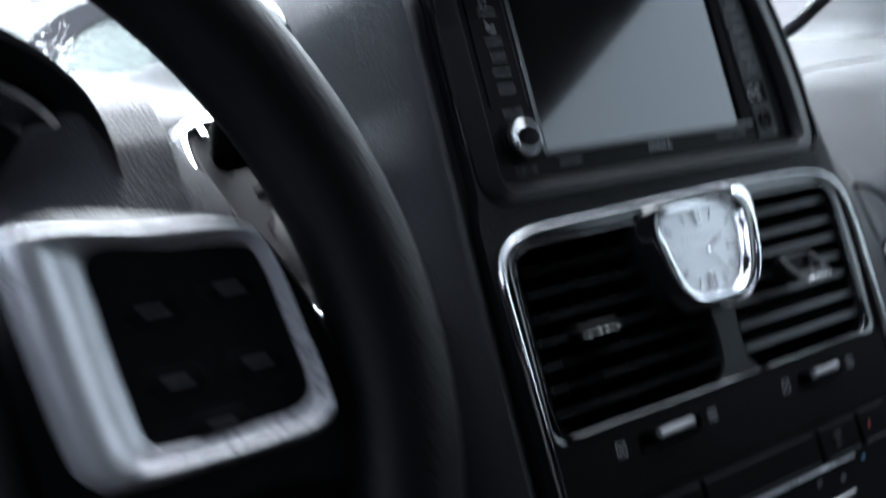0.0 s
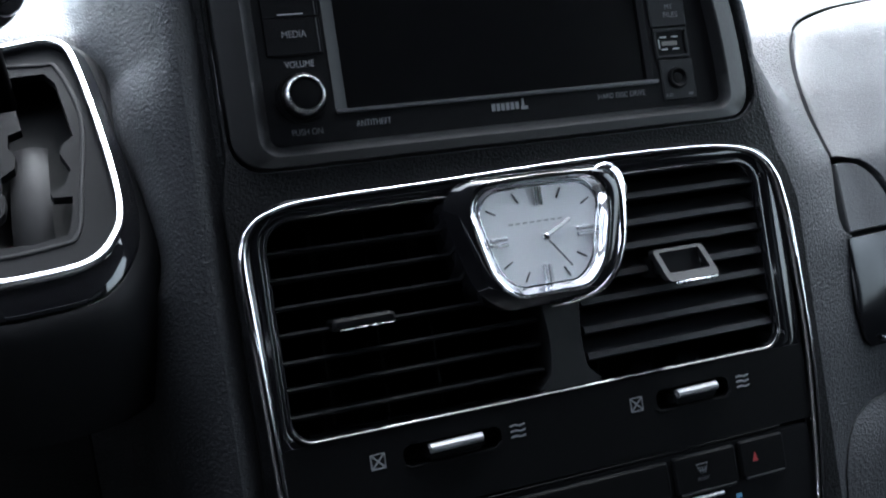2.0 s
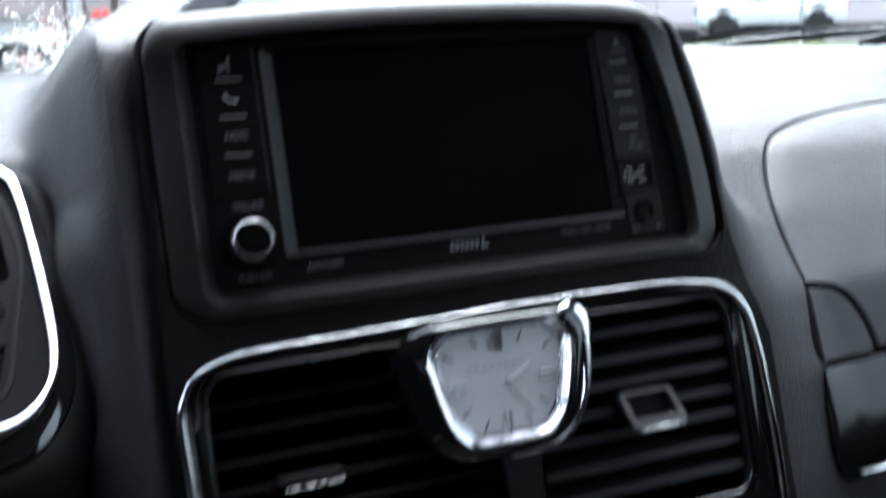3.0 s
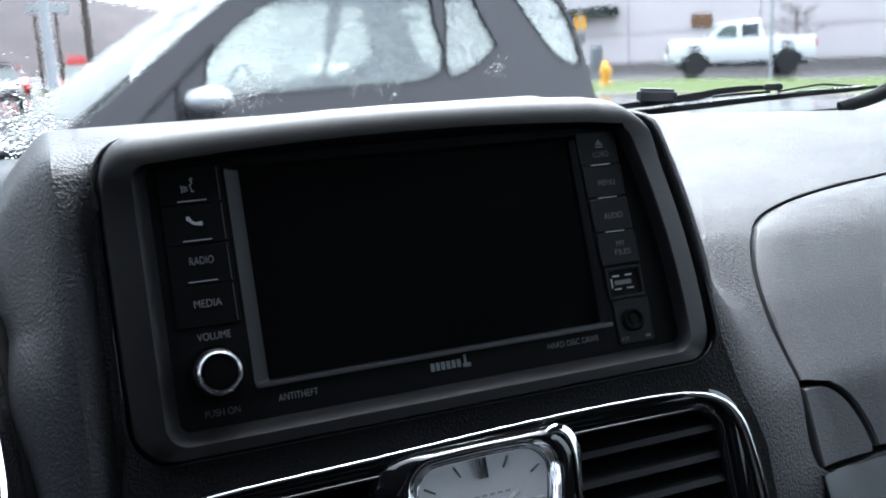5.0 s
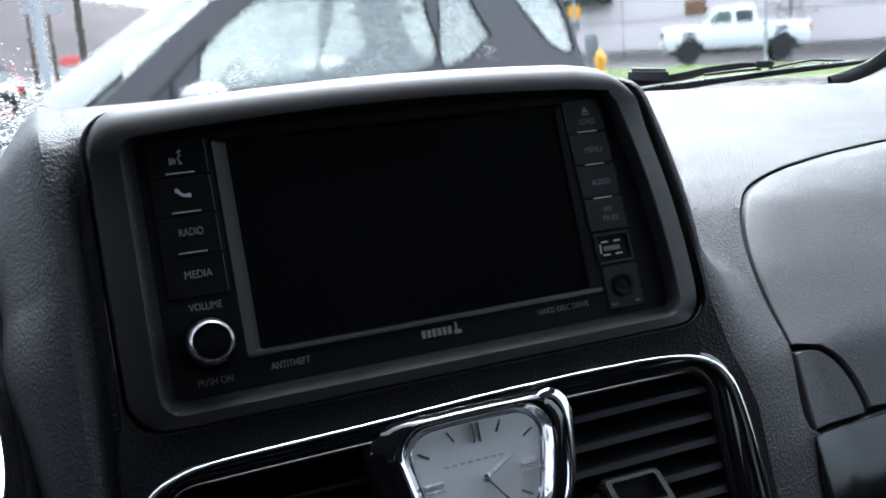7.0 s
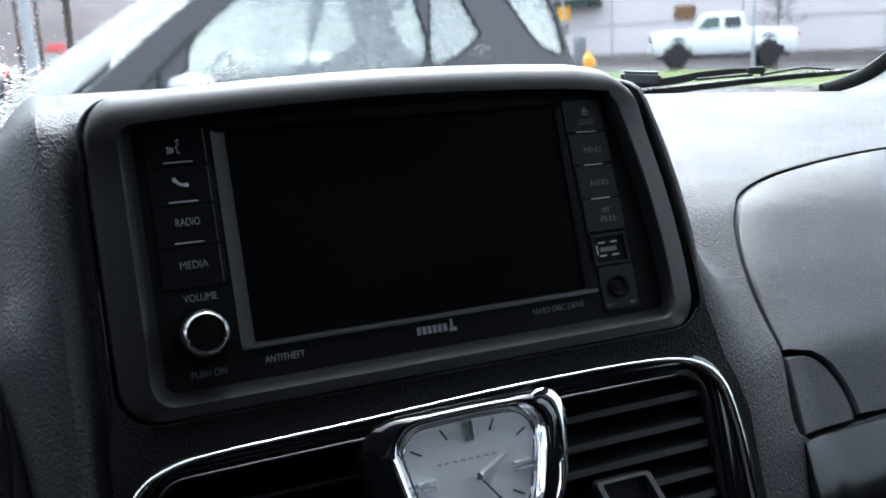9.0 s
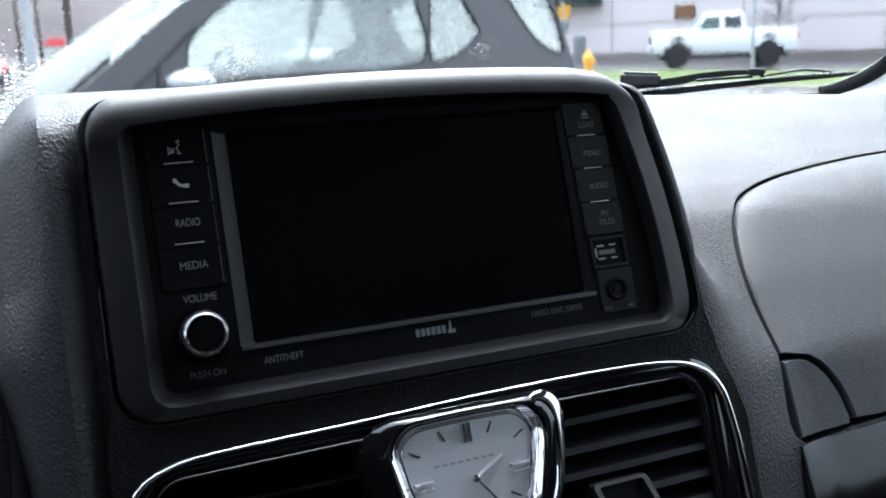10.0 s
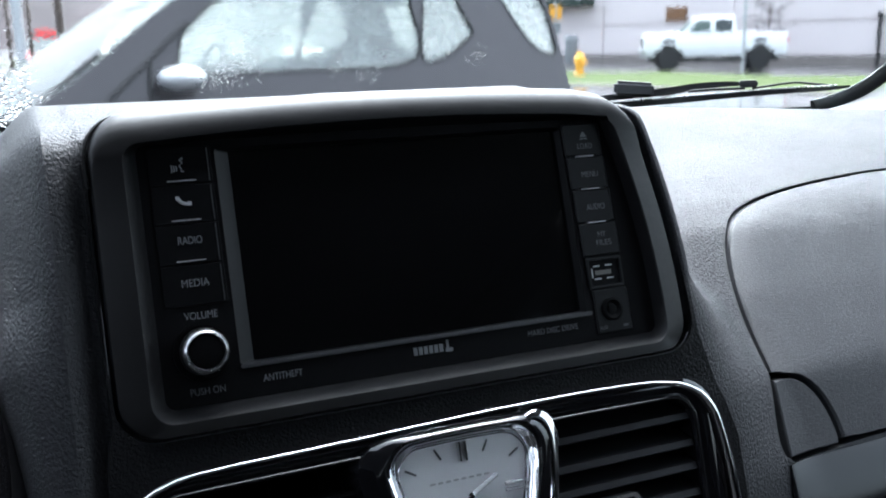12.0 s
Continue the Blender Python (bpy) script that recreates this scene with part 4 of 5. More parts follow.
sbi = [(bc[0] + (x - bc[0]) * 0.68 + 0.72, bc[1] + (z - bc[1]) * 0.8) for x, z in sb]
rings = [at_y(sb, 0.4)]
for k in range(9):
    f = k / 8
    rings.append(at_y(between(sb, sbi, f), -0.35 - 0.62 * math.sin(math.pi * min(f * 1.1, 1) ** 0.75)))
part("spoke_bezel", loft(rings + [at_y(sbi, 0.4)]), SATIN, wheel, "satin silver bezel")
pad = part("switch_pad", slab(sbi, -0.25, 0.4, 0.1), MATTE, wheel, "black thumb switch pad")
for x, z in ((10.2, 2.2), (12.2, 2.4), (10.4, 0.4), (12.5, 0.4), (11.3, -0.9)):
    part("switch", slab(rr(x - 0.75, x + 0.75, z - 0.3, z + 0.3, 0.25), -0.42, -0.1, 0.1), SMOOTH, pad)
    bars("small_mark", [(x - 0.35, x + 0.3, z - 0.06, z + 0.06)], -0.43, DIMLEGEND, pad)
part("airbag_cover", slab(rr(-7.2, 7.0, -8, 4.4, 3.0), -1.0, 2.5, 1.2), LEATHER, wheel, "black airbag cover")
part("column", turn_y([(5.5, 2.0), (5.0, 14), (4, 20)], 0, 0, 32), MATTE, wheel, "black steering column shroud")

cluster = thing("instrument_cluster", "instrument cluster with chrome-ringed gauges under a black hood", "instrument cluster")
hl = [(-42 + 14.6 * math.cos(a), 2.6 + 9.4 * max(math.sin(a), 0) ** 0.8) for a in [math.pi * i / 40 for i in range(41)]]
part("hood", loft([[(x, y, z * k + (1 - k) * 2) for x, z in hl] for y, k in ((16, 1.0), (4, 1.02), (2.6, 1.0), (2.6, 0.93), (8, 0.9))], closed=False), MATTE, cluster, "black hood")
part("backing", slab(rr(-56, -28.5, -4, 10.5, 3), 8.2, 9, 0.2), CAVITY, cluster)
for cx in (-33.2, -44.5):
    part("gauge_ring", loft([[(cx + r * math.cos(i / 64 * 6.28319), y, 3.4 + r * math.sin(i / 64 * 6.28319)) for i in range(64)] for r, y in ((5.5, 8), (5.4, 5.8), (5.2, 5.5), (4.9, 5.8), (4.6, 8))]), CHROME, cluster, "chrome gauge ring")
    part("gauge_face", turn_y([(4.8, 7.8), (4.7, 7.7)], cx, 3.4, 48), PIANO, cluster, "black gauge face")
    for i in range(9):
        a = radians(220 - 32 * i)
        bars("gauge_mark", [(cx + 4.1 * math.cos(a) - 0.06, cx + 4.1 * math.cos(a) + 0.06, 3.4 + 4.1 * math.sin(a) - 0.2, 3.4 + 4.1 * math.sin(a) + 0.2)], 7.68, LEGEND, cluster)

# ---- cabin ----
def wbox(name, x0, x1, y0, y1, z0, z1, mat, label, category, bevel=0.02, kind="structure"):
    return part(name, box(x0, x1, y0, y1, z0, z1, bevel), mat, None, label, scale=1.0, kind=kind, category=category, m=Matrix())


wbox("ceiling", -0.92, 0.92, -2.9, -0.12, 1.74, 1.79, HEADLINER, "unseen roof lining, darkened so that it bounces less light", "ceiling")
wbox("floor", -0.92, 0.92, -2.9, 0.9, 0.30, 0.36, DARKCLOTH, "dark carpeted car floor", "floor")
# unseen wall covers the driver's window, blocking light as the driver would
wbox("wall_left", -0.96, -0.9, -2.9, -0.62, 0.36, 1.62, DARKCLOTH, "unseen wall over the driver's window, keeping its light off the dash", "wall")
wbox("door_front_left", -0.96, -0.9, -0.62, 0.45, 0.36, 1.24, DARKCLOTH, "unseen dark door panel, raised to cut the low window light", "door panel")
wbox("wall_right", 0.9, 0.96, -2.9, 0.75, 0.36, 1.12, DARKCLOTH, "dark inner door panel below the window", "door panel")
# rear wall and rear left side are unseen, closed to block light from behind
wbox("wall_rear", -0.92, 0.92, -2.96, -2.9, 0.36, 1.74, DARKCLOTH, "unseen windowless rear wall, keeping light out of the cabin", "wall")
for s, nm in ((-1, "left"), (1, "right")):
    lo, hi = min(s * 0.9, s * 0.96), max(s * 0.9, s * 0.96)
    if s < 0:
        wbox("rear_side_" + nm, lo, hi, -2.9, -1.16, 1.06, 1.76, DARKCLOTH, "unseen windowless rear side, keeping light out of the cabin", "wall")
    else:
        wbox("rear_header_" + nm, lo, hi, -2.9, -1.29, 1.61, 1.76, HEADLINER, "grey lining above the rear side window", "wall")
        wbox("rear_side_" + nm, lo, hi, -2.9, -2.65, 1.06, 1.61, DARKCLOTH, "dark rear corner of the cabin", "wall")
        # unseen panels, sized to narrow the light the rear window lets in
        wbox("rear_door_" + nm, lo, hi, -2.65, -1.29, 1.06, 1.38, DARKCLOTH, "unseen dark rear door panel, raised to narrow the window's light", "door panel")
        wbox("rear_frame_" + nm, lo, hi, -1.5, -1.29, 1.38, 1.61, DARKCLOTH, "unseen dark panel narrowing the rear window's light", "door frame")
    wbox("pillar_" + nm, lo, hi, -1.29, -1.11, 1.06, 1.76, HEADLINER, "grey door pillar", "pillar")

rim_line = [Vector(p) for p in spline([(0.618, 0.415, 1.167), (0.645, 0.408, 1.174), (0.669, 0.40, 1.185), (0.694, 0.39, 1.204), (0.73, 0.36, 1.245), (0.79, 0.26, 1.35), (0.82, 0.08, 1.52), (0.79, -0.14, 1.75)], 6, False)]
for s in (-1, 1):
    flip = Matrix.Diagonal((s, 1, 1, 1))
    part("a_pillar_trim", loft([[flip @ (p + d) for d in (Vector((0.006, -0.004, -0.003)), Vector((0.03, -0.05, -0.01)), Vector((0.09, -0.1, -0.02)), Vector((0.17, -0.12, -0.03)))] for p in rim_line], closed=False), PILLAR, None, "pale grey windscreen pillar trim", scale=1.0, kind="structure", category="pillar", m=Matrix())
    part("black_border", sweep([flip @ (p + Vector((0, 0.004, 0))) for p in rim_line], 0.016, 0.005, normal=(-0.3 * s, -0.8, 0.4)), RUBBER, None, "black border of the windscreen", scale=1.0, kind="structure", category="trim", m=Matrix())

# unseen blocker, added so no light leaks out of the dash gaps
wbox("wall_front", -0.92, 0.92, 0.43, 0.47, 0.36, 1.165, DARKCLOTH, "unseen dark bulkhead that stops light leaking through the dashboard", "bulkhead")
GLASS = clear_pane("windscreen_glass", 0.04, 0.0, (0.93, 0.96, 0.95))


def screen_at(x, k):
    """The windscreen: k from 0 at the cowl to 1 at the roof; bowed forward in the middle."""
    bow = 1 - (x / 0.85) ** 2
    return Vector((x * (1 - 0.12 * k), 0.50 + 0.32 * bow + k * (-0.66 - 0.18 * bow), 1.115 + 0.66 * k))


pane = part("windshield", loft([[screen_at(-0.85 + 1.7 * i / 24, k / 8) for i in range(25)] for k in range(9)], closed=False), GLASS, None, "clear rain-spotted windscreen", scale=1.0, kind="structure", category="windscreen", m=Matrix())
pane.visible_shadow = False
SIDEGLASS = clear_pane("tinted_side_glass", 0.05, 0.0, (0.93, 0.96, 0.95))
# tint of the unseen rear pane, added to dim the clock lens reflection
PRIVACY = clear_pane("privacy_glass", 0.05, 0.0, (0.2, 0.21, 0.21))
part("window_2", box(0.925, 0.93, -2.65, -1.5, 1.38, 1.61, 0), PRIVACY, None, "unseen dark tinted rear side window, dimming the clock's reflection", scale=1.0, kind="structure", category="window", m=Matrix(), smooth=False)
part("window_1", box(0.925, 0.93, -1.11, 0.4, 1.06, 1.75, 0), SIDEGLASS, None, "clear side window beside the passenger seat", scale=1.0, kind="structure", category="window", m=Matrix(), smooth=False)
# cowl, bonnet and wipers
PAINT = material("dark_wet_paint", (0.05, 0.052, 0.056), 0.25, coat=0.7, vary=0.08, vary_scale=4)
part("cowl", loft([[Vector((-0.9 + 1.8 * i / 16, 0.48 + 0.32 * (1 - ((-0.9 + 1.8 * i / 16) / 0.9) ** 2) + d, 1.10 + h)) for i in range(17)] for d, h in ((-0.02, -0.02), (0.06, -0.03), (0.16, -0.03), (0.2, 0.0), (0.26, 0.012))], closed=False), RUBBER, None, "black wet plastic cowl below the windscreen", scale=1.0, kind="structure", category="cowl", m=Matrix())
part("bonnet", loft([[Vector((-0.88 + 1.76 * i / 12, 0.84 + 0.2 * (1 - ((i - 6) / 6) ** 2) + d, 1.0 - h - 0.04 * ((i - 6) / 6) ** 2)) for i in range(13)] for d, h in ((0, 0), (0.3, 0.06), (0.6, 0.15), (0.75, 0.3), (0.78, 0.6))], closed=False), PAINT, None, "dark car bonnet beyond the windscreen", scale=1.0, kind="structure", category="bonnet", m=Matrix())


GREYCAP = material("weathered_grey_plastic", (0.05, 0.05, 0.053), 0.6, spec=0.2, bump=0.2, bump_scale=500)
SHEEN = material("grey_wiper_metal", (0.1, 0.1, 0.105), 0.3, metal=0.6)


def wiper(line, low, arm, pivot):
    """A parked wiper: rubber blade, its spring carrier, the arm and its pivot."""
    w = thing("windshield_wiper", "black windscreen wiper parked at the foot of the glass", "wiper", Matrix(), group="windscreen wipers")
    part("carrier", sweep(spline(line, 5, False), 0.012, 0.006, normal=(0, -0.6, 0.8)), RUBBER, w, scale=1.0)
    part("blade", sweep(spline(low, 5, False), 0.008, 0.004, normal=(0, -0.6, 0.8)), SHEEN, w, "thin blade with a wet sheen", scale=1.0)
    part("arm", sweep(spline(arm, 5, False), 0.018, 0.007, normal=(0, -0.5, 0.85)), RUBBER, w, scale=1.0)
    x, y, z = pivot
    part("pivot", box(x - 0.045, x + 0.045, y - 0.02, y + 0.02, z - 0.03, z + 0.007, 0.006), RUBBER, w, scale=1.0)


FACE = (-0.35, -0.9, 0.3)  # the way the parked wiper's parts face
pw = thing("windshield_wiper", "black passenger-side wiper with a bright-edged blade on wet glass", "wiper", Matrix(), group="windscreen wipers")
part("blade", tapered(spline([(0.40, 0.735, 1.147), (0.48, 0.69, 1.154), (0.558, 0.644, 1.161), (0.603, 0.617, 1.165), (0.641, 0.593, 1.169), (0.696, 0.557, 1.174), (0.74, 0.527, 1.177), (0.763, 0.509, 1.18)], 5, False), (0.008, 0.008, 0.0078, 0.0075, 0.0065, 0.005, 0.003), 0.003, normal=FACE), RUBBER, pw, "black rubber blade", scale=1.0)
# bright strip laid on the blade in place of its highlight line
part("edge_strip", sweep(spline([(0.40, 0.731, 1.152), (0.554, 0.641, 1.1655), (0.638, 0.59, 1.173), (0.701, 0.548, 1.1785), (0.75, 0.516, 1.1815)], 5, False), 0.0019, 0.0013, normal=FACE, n=6), METALTAB, pw, "bright metal strip for the blade's highlight", scale=1.0)
part("arm", tapered(spline([(0.50, 0.675, 1.166), (0.585, 0.63, 1.175), (0.612, 0.61, 1.1805), (0.639, 0.592, 1.1835), (0.66, 0.58, 1.184)], 5, False), (0.006, 0.01, 0.0085, 0.007, 0.005), 0.004, normal=FACE), RUBBER, pw, "black arm", scale=1.0)
part("link", sweep([(0.602, 0.605, 1.176), (0.627, 0.59, 1.178), (0.66, 0.573, 1.179)], 0.0035, 0.002, normal=FACE), RUBBER, pw, scale=1.0)
hub = box(-0.011, 0.011, -0.006, 0.006, -0.0042, 0.0042, 0.0018)
bmesh.ops.rotate(hub, cent=(0, 0, 0), matrix=pose(0, 0, 0, 0, 0, -32).to_3x3(), verts=hub.verts)
bmesh.ops.translate(hub, vec=(0.668, 0.577, 1.1838), verts=hub.verts)
part("blade_joint", hub, GREYCAP, pw, "grey joint cap", scale=1.0)
part("carrier", sweep(spline([(0.676, 0.577, 1.178), (0.698, 0.56, 1.1825), (0.715, 0.548, 1.1848), (0.732, 0.54, 1.1832), (0.757, 0.524, 1.18)], 4, False), 0.0028, 0.002, normal=FACE), RUBBER, pw, "thin spring carrier", scale=1.0)
cap = box(-0.024, 0.024, -0.012, 0.012, -0.009, 0.009, 0.004, 3)
bmesh.ops.rotate(cap, cent=(0, 0, 0), matrix=pose(0, 0, 0, 0, 4, -30).to_3x3(), verts=cap.verts)
bmesh.ops.translate(cap, vec=(0.549, 0.645, 1.179), verts=cap.verts)
part("pivot_cap", cap, GREYCAP, pw, "grey pivot cap", scale=1.0)
wiper([(-0.62, 0.6, 1.155), (-0.4, 0.74, 1.155), (-0.2, 0.8, 1.157), (0.05, 0.82, 1.16)], [(-0.6, 0.6, 1.147), (-0.2, 0.79, 1.147), (0.03, 0.81, 1.15)], [(-0.7, 0.66, 1.15), (-0.45, 0.77, 1.16), (-0.3, 0.8, 1.162)], (-0.7, 0.66, 1.15))

# rain on the glass
WATER = bpy.data.materials.new("clear_water")
WATER.use_nodes = True
wb = WATER.node_tree.nodes["Principled BSDF"]
wb.inputs["Transmission Weight"].default_value, wb.inputs["IOR"].default_value, wb.inputs["Roughness"].default_value = 1.0, 1.2, 0.02
rng = random.Random(4)
drops = bmesh.new()
for cx, ck, sx, sk, num in ((-0.17, 0.12, 0.028, 0.04, 560), (0.072, 0.155, 0.014, 0.02, 260), (0.05, 0.135, 0.012, 0.012, 100), (0.185, 0.15, 0.006, 0.016, 60), (0.21, 0.14, 0.006, 0.014, 60), (0.23, 0.15, 0.005, 0.022, 80), (0.338, 0.165, 0.007, 0.01, 80)):
    for _ in range(num):
        x, k = rng.gauss(cx, sx), max(rng.gauss(ck, sk), 0.03)
        r = rng.uniform(0.0004, 0.0012)
        p = screen_at(x, k)
        u, v = Vector((1, 0, 0)), (screen_at(x, k + 0.01) - p).normalized()
        nn = u.cross(v)
        nn = nn if nn.y > 0 else -nn
        ell = rng.uniform(1.0, 2.2)
        loft([[p + u * (r * c * math.cos(a)) + v * (r * ell * c * math.sin(a)) + nn * (0.0005 + r * 0.32 * h) for a in [i * math.pi / 4 for i in range(8)]] for c, h in ((1, 0), (0.8, 0.6), (0.3, 0.95))], caps=(True, True), bm=drops)
for _ in range(360):
    x, k = min(rng.gauss(-0.17, 0.025), -0.135 + rng.uniform(-0.01, 0.01)), max(rng.gauss(0.1, 0.03), 0.03)
    r = rng.uniform(0.0006, 0.0021)
    p, v = screen_at(x, k), (screen_at(x, k + 0.01) - screen_at(x, k)).normalized()
    u = Vector((1, 0, 0))
    nn = u.cross(v) if u.cross(v).y > 0 else -u.cross(v)
    tilt = rng.uniform(-0.8, 0.8)
    a1, a2, ell = u * math.cos(tilt) + v * math.sin(tilt), v * math.cos(tilt) - u * math.sin(tilt), rng.uniform(1.0, 2.4)
    loft([[p + a1 * (r * c * math.cos(a)) + a2 * (r * ell * c * math.sin(a)) + nn * (0.0005 + r * 0.6 * h) for a in [i * math.pi / 5 for i in range(10)]] for c, h in ((1, 0), (0.86, 0.5), (0.55, 0.85), (0.2, 1.0))], caps=(True, True), bm=drops)
dr = part("raindrops", drops, WATER, None, "raindrops on the windscreen", scale=1.0, kind="stuff", category="rain", m=Matrix())
dr.visible_shadow = False

# a thin uneven film of rain water over the glass
FILM = bpy.data.materials.new("rain_water_film")
FILM.use_nodes = True
fn, fl = FILM.node_tree.nodes, FILM.node_tree.links
fn.remove(fn["Principled BSDF"])
bend, ripple, lump, where = fn.new("ShaderNodeBsdfRefraction"), fn.new("ShaderNodeTexNoise"), fn.new("ShaderNodeBump"), fn.new("ShaderNodeTexCoord")
bend.inputs["IOR"].default_value, bend.inputs["Roughness"].default_value = 1.33, 0.0
ripple.inputs["Scale"].default_value, ripple.inputs["Detail"].default_value = 130, 2.5
lump.inputs["Strength"].default_value, lump.inputs["Distance"].default_value = 1.0, 0.00010
fl.new(where.outputs["Object"], ripple.inputs["Vector"])
fl.new(ripple.outputs["Fac"], lump.inputs["Height"])
fl.new(lump.outputs[0], bend.inputs["Normal"])
fl.new(bend.outputs[0], fn["Material Output"].inputs["Surface"])
film_rows = []
for off, ks in ((0.004, range(11)), (0.0045, range(10, -1, -1))):
    for k in ks:
        row = []
        for i in range(41):
            x = -0.6 + 1.38 * i / 40
            p = screen_at(x, 0.04 + 0.045 * k)
            nn = (screen_at(x + 0.01, 0.04 + 0.045 * k) - p).cross(screen_at(x, 0.05 + 0.045 * k) - p).normalized()
            row.append(p + (nn if nn.y > 0 else -nn) * off)
        film_rows.append(row)
part("water_film", loft(film_rows + [film_rows[0]], closed=False), FILM, None, "thin wavy film of rain water on the windscreen", scale=1.0, kind="stuff", category="rain", m=Matrix())

# ---- outside ----
ASPHALT = material("wet_asphalt", (0.06, 0.06, 0.062), 0.2, coat=0.5, bump=0.4, bump_scale=60, vary=0.2, vary_scale=0.4)
GRASS = material("winter_grass", (0.06, 0.08, 0.03), 0.9, spec=0.05, bump=0.6, bump_scale=30, vary=0.3, vary_scale=1.5)
WALL = material("beige_concrete_panel", (0.62, 0.56, 0.555), 0.85, bump=0.3, bump_scale=25, vary=0.06, vary_scale=0.5)
WALLBASE = material("dark_plinth", (0.2, 0.18, 0.17), 0.85, spec=0.1, vary=0.15, vary_scale=1)
WHITE = material("white_car_paint", (0.75, 0.76, 0.77), 0.25, coat=0.5, vary=0.02, vary_scale=2)
YELLOW = material("yellow_hydrant_paint", (0.75, 0.36, 0.03), 0.5, vary=0.1, vary_scale=6)
TYRE = material("tyre_rubber", (0.02, 0.02, 0.02), 0.8, vary=0.1)
DARKGLASS = material("tinted_glass", (0.03, 0.04, 0.04), 0.06, rough_vary=0.02)
GREENGLASS = material("green_tinted_glass", (0.1, 0.13, 0.12), 0.3, spec=0.2)
STEEL = material("galvanised_steel", (0.4, 0.41, 0.42), 0.45, metal=0.7, vary=0.1, vary_scale=6)
BINGREY = material("grey_bin_plastic", (0.2, 0.21, 0.22), 0.6, vary=0.1, vary_scale=6)
CANOPY = material("dark_green_canvas", (0.02, 0.035, 0.028), 0.8, vary=0.15, vary_scale=3)
BROWN = material("brown_sign", (0.16, 0.08, 0.035), 0.6, vary=0.2, vary_scale=5)
REDPAINT = material("red_paint", (0.5, 0.03, 0.03), 0.4, vary=0.1, vary_scale=3)
BARK = material("wet_bark", (0.07, 0.055, 0.045), 0.9, bump=0.5, bump_scale=40, vary=0.3, vary_scale=8)
HILL = material("wooded_hill", (0.05, 0.041, 0.042), 1.0, bump=0.8, bump_scale=0.4, vary=0.6, vary_scale=0.12)
SUVPAINT = material("charcoal_car_paint", (0.05, 0.0465, 0.049), 0.42, spec=0.3, coat=0.25, vary=0.08, vary_scale=3)
# the pale veil on these panes paints in haze and reflected sky
SUVGLASS = clear_pane("suv_window_glass", 0.06, 0.02, (0.86, 0.88, 0.85), 0.34)
WSGLASS = clear_pane("suv_windscreen_glass", 0.03, 0.08, (0.42, 0.5, 0.48), 0.09, 0.5)
CABINGREY = material("grey_cabin_trim", (0.3, 0.305, 0.31), 0.9)

gr = bmesh.new()
n = 40
loft([[Vector((-300 + 600 * (i / n), -150 + 600 * (j / n), 0)) for i in range(n + 1)] for j in range(n + 1)], closed=False, bm=gr)
part("ground", gr, ASPHALT, None, "wet dark asphalt car park", scale=1.0, kind="structure", category="ground", m=Matrix())
LOT = Matrix.Translation((25.0, 30.7, -0.1)) @ pose(0, 0, 0, 0, 0, -70)  # along the warehouse wall; y runs into it
xs_ = [-40 + 2.0 * i for i in range(38)]
part("kerb", loft([[LOT @ Vector((x, y, z)) for y, z in ((-15.9, 0.05), (-15.9, 0.14), (-15.85, 0.15), (-15.7, 0.15))] for x in xs_], closed=False), WALLBASE, None, "grey kerb along the grass", scale=1.0, kind="structure", category="kerb", m=Matrix())
part("grass_verge", loft([[LOT @ Vector((x, -15.7 + 0.5 * i, 0.14 + 0.025 * math.sin(i * 1.7 + x) - (0.1 if i == 14 else 0))) for i in range(15)] for x in xs_], closed=False), GRASS, None, "wet green grass verge", scale=1.0, kind="structure", category="grass", m=Matrix())

store = thing("warehouse", "long beige concrete warehouse with vertical panel joints", "building", LOT)
for i in range(10):
    x0 = -36 + 6.2 * i
    for z0, z1 in ((0.42, 1.63), (1.66, 4.6), (4.63, 9)):
        part("wall_panel", box(x0 + 0.02, x0 + 6.18, 0, 0.4, z0, z1, 0.02), WALL, store, scale=1.0)
    part("plinth", box(x0, x0 + 6.2, -0.04, 0.4, -0.2, 0.4, 0.02), WALLBASE, store, scale=1.0)
part("core", box(-36, 26, 0.2, 16, -0.2, 9.2, 0.05), WALL, store, scale=1.0)
part("roof_edge", box(-36.1, 26.1, -0.1, 16, 9.0, 9.3, 0.03), STEEL, store, scale=1.0)
part("wall_sign", box(-1.85, -0.9, -0.08, 0.02, 1.75, 2.3, 0.02), BROWN, store, "brown sign on the wall", scale=1.0)
part("canopy", box(-8.7, -5.5, -0.9, 0.0, 2.48, 2.85, 0.03), CANOPY, store, "dark green canopy", scale=1.0)
part("downpipe", sweep([(6.8, -0.12, -0.1), (6.8, -0.12, 1.9)], 0.13, 0.08, normal=(0, 1, 0)), TYRE, store, "dark downpipe", scale=1.0)


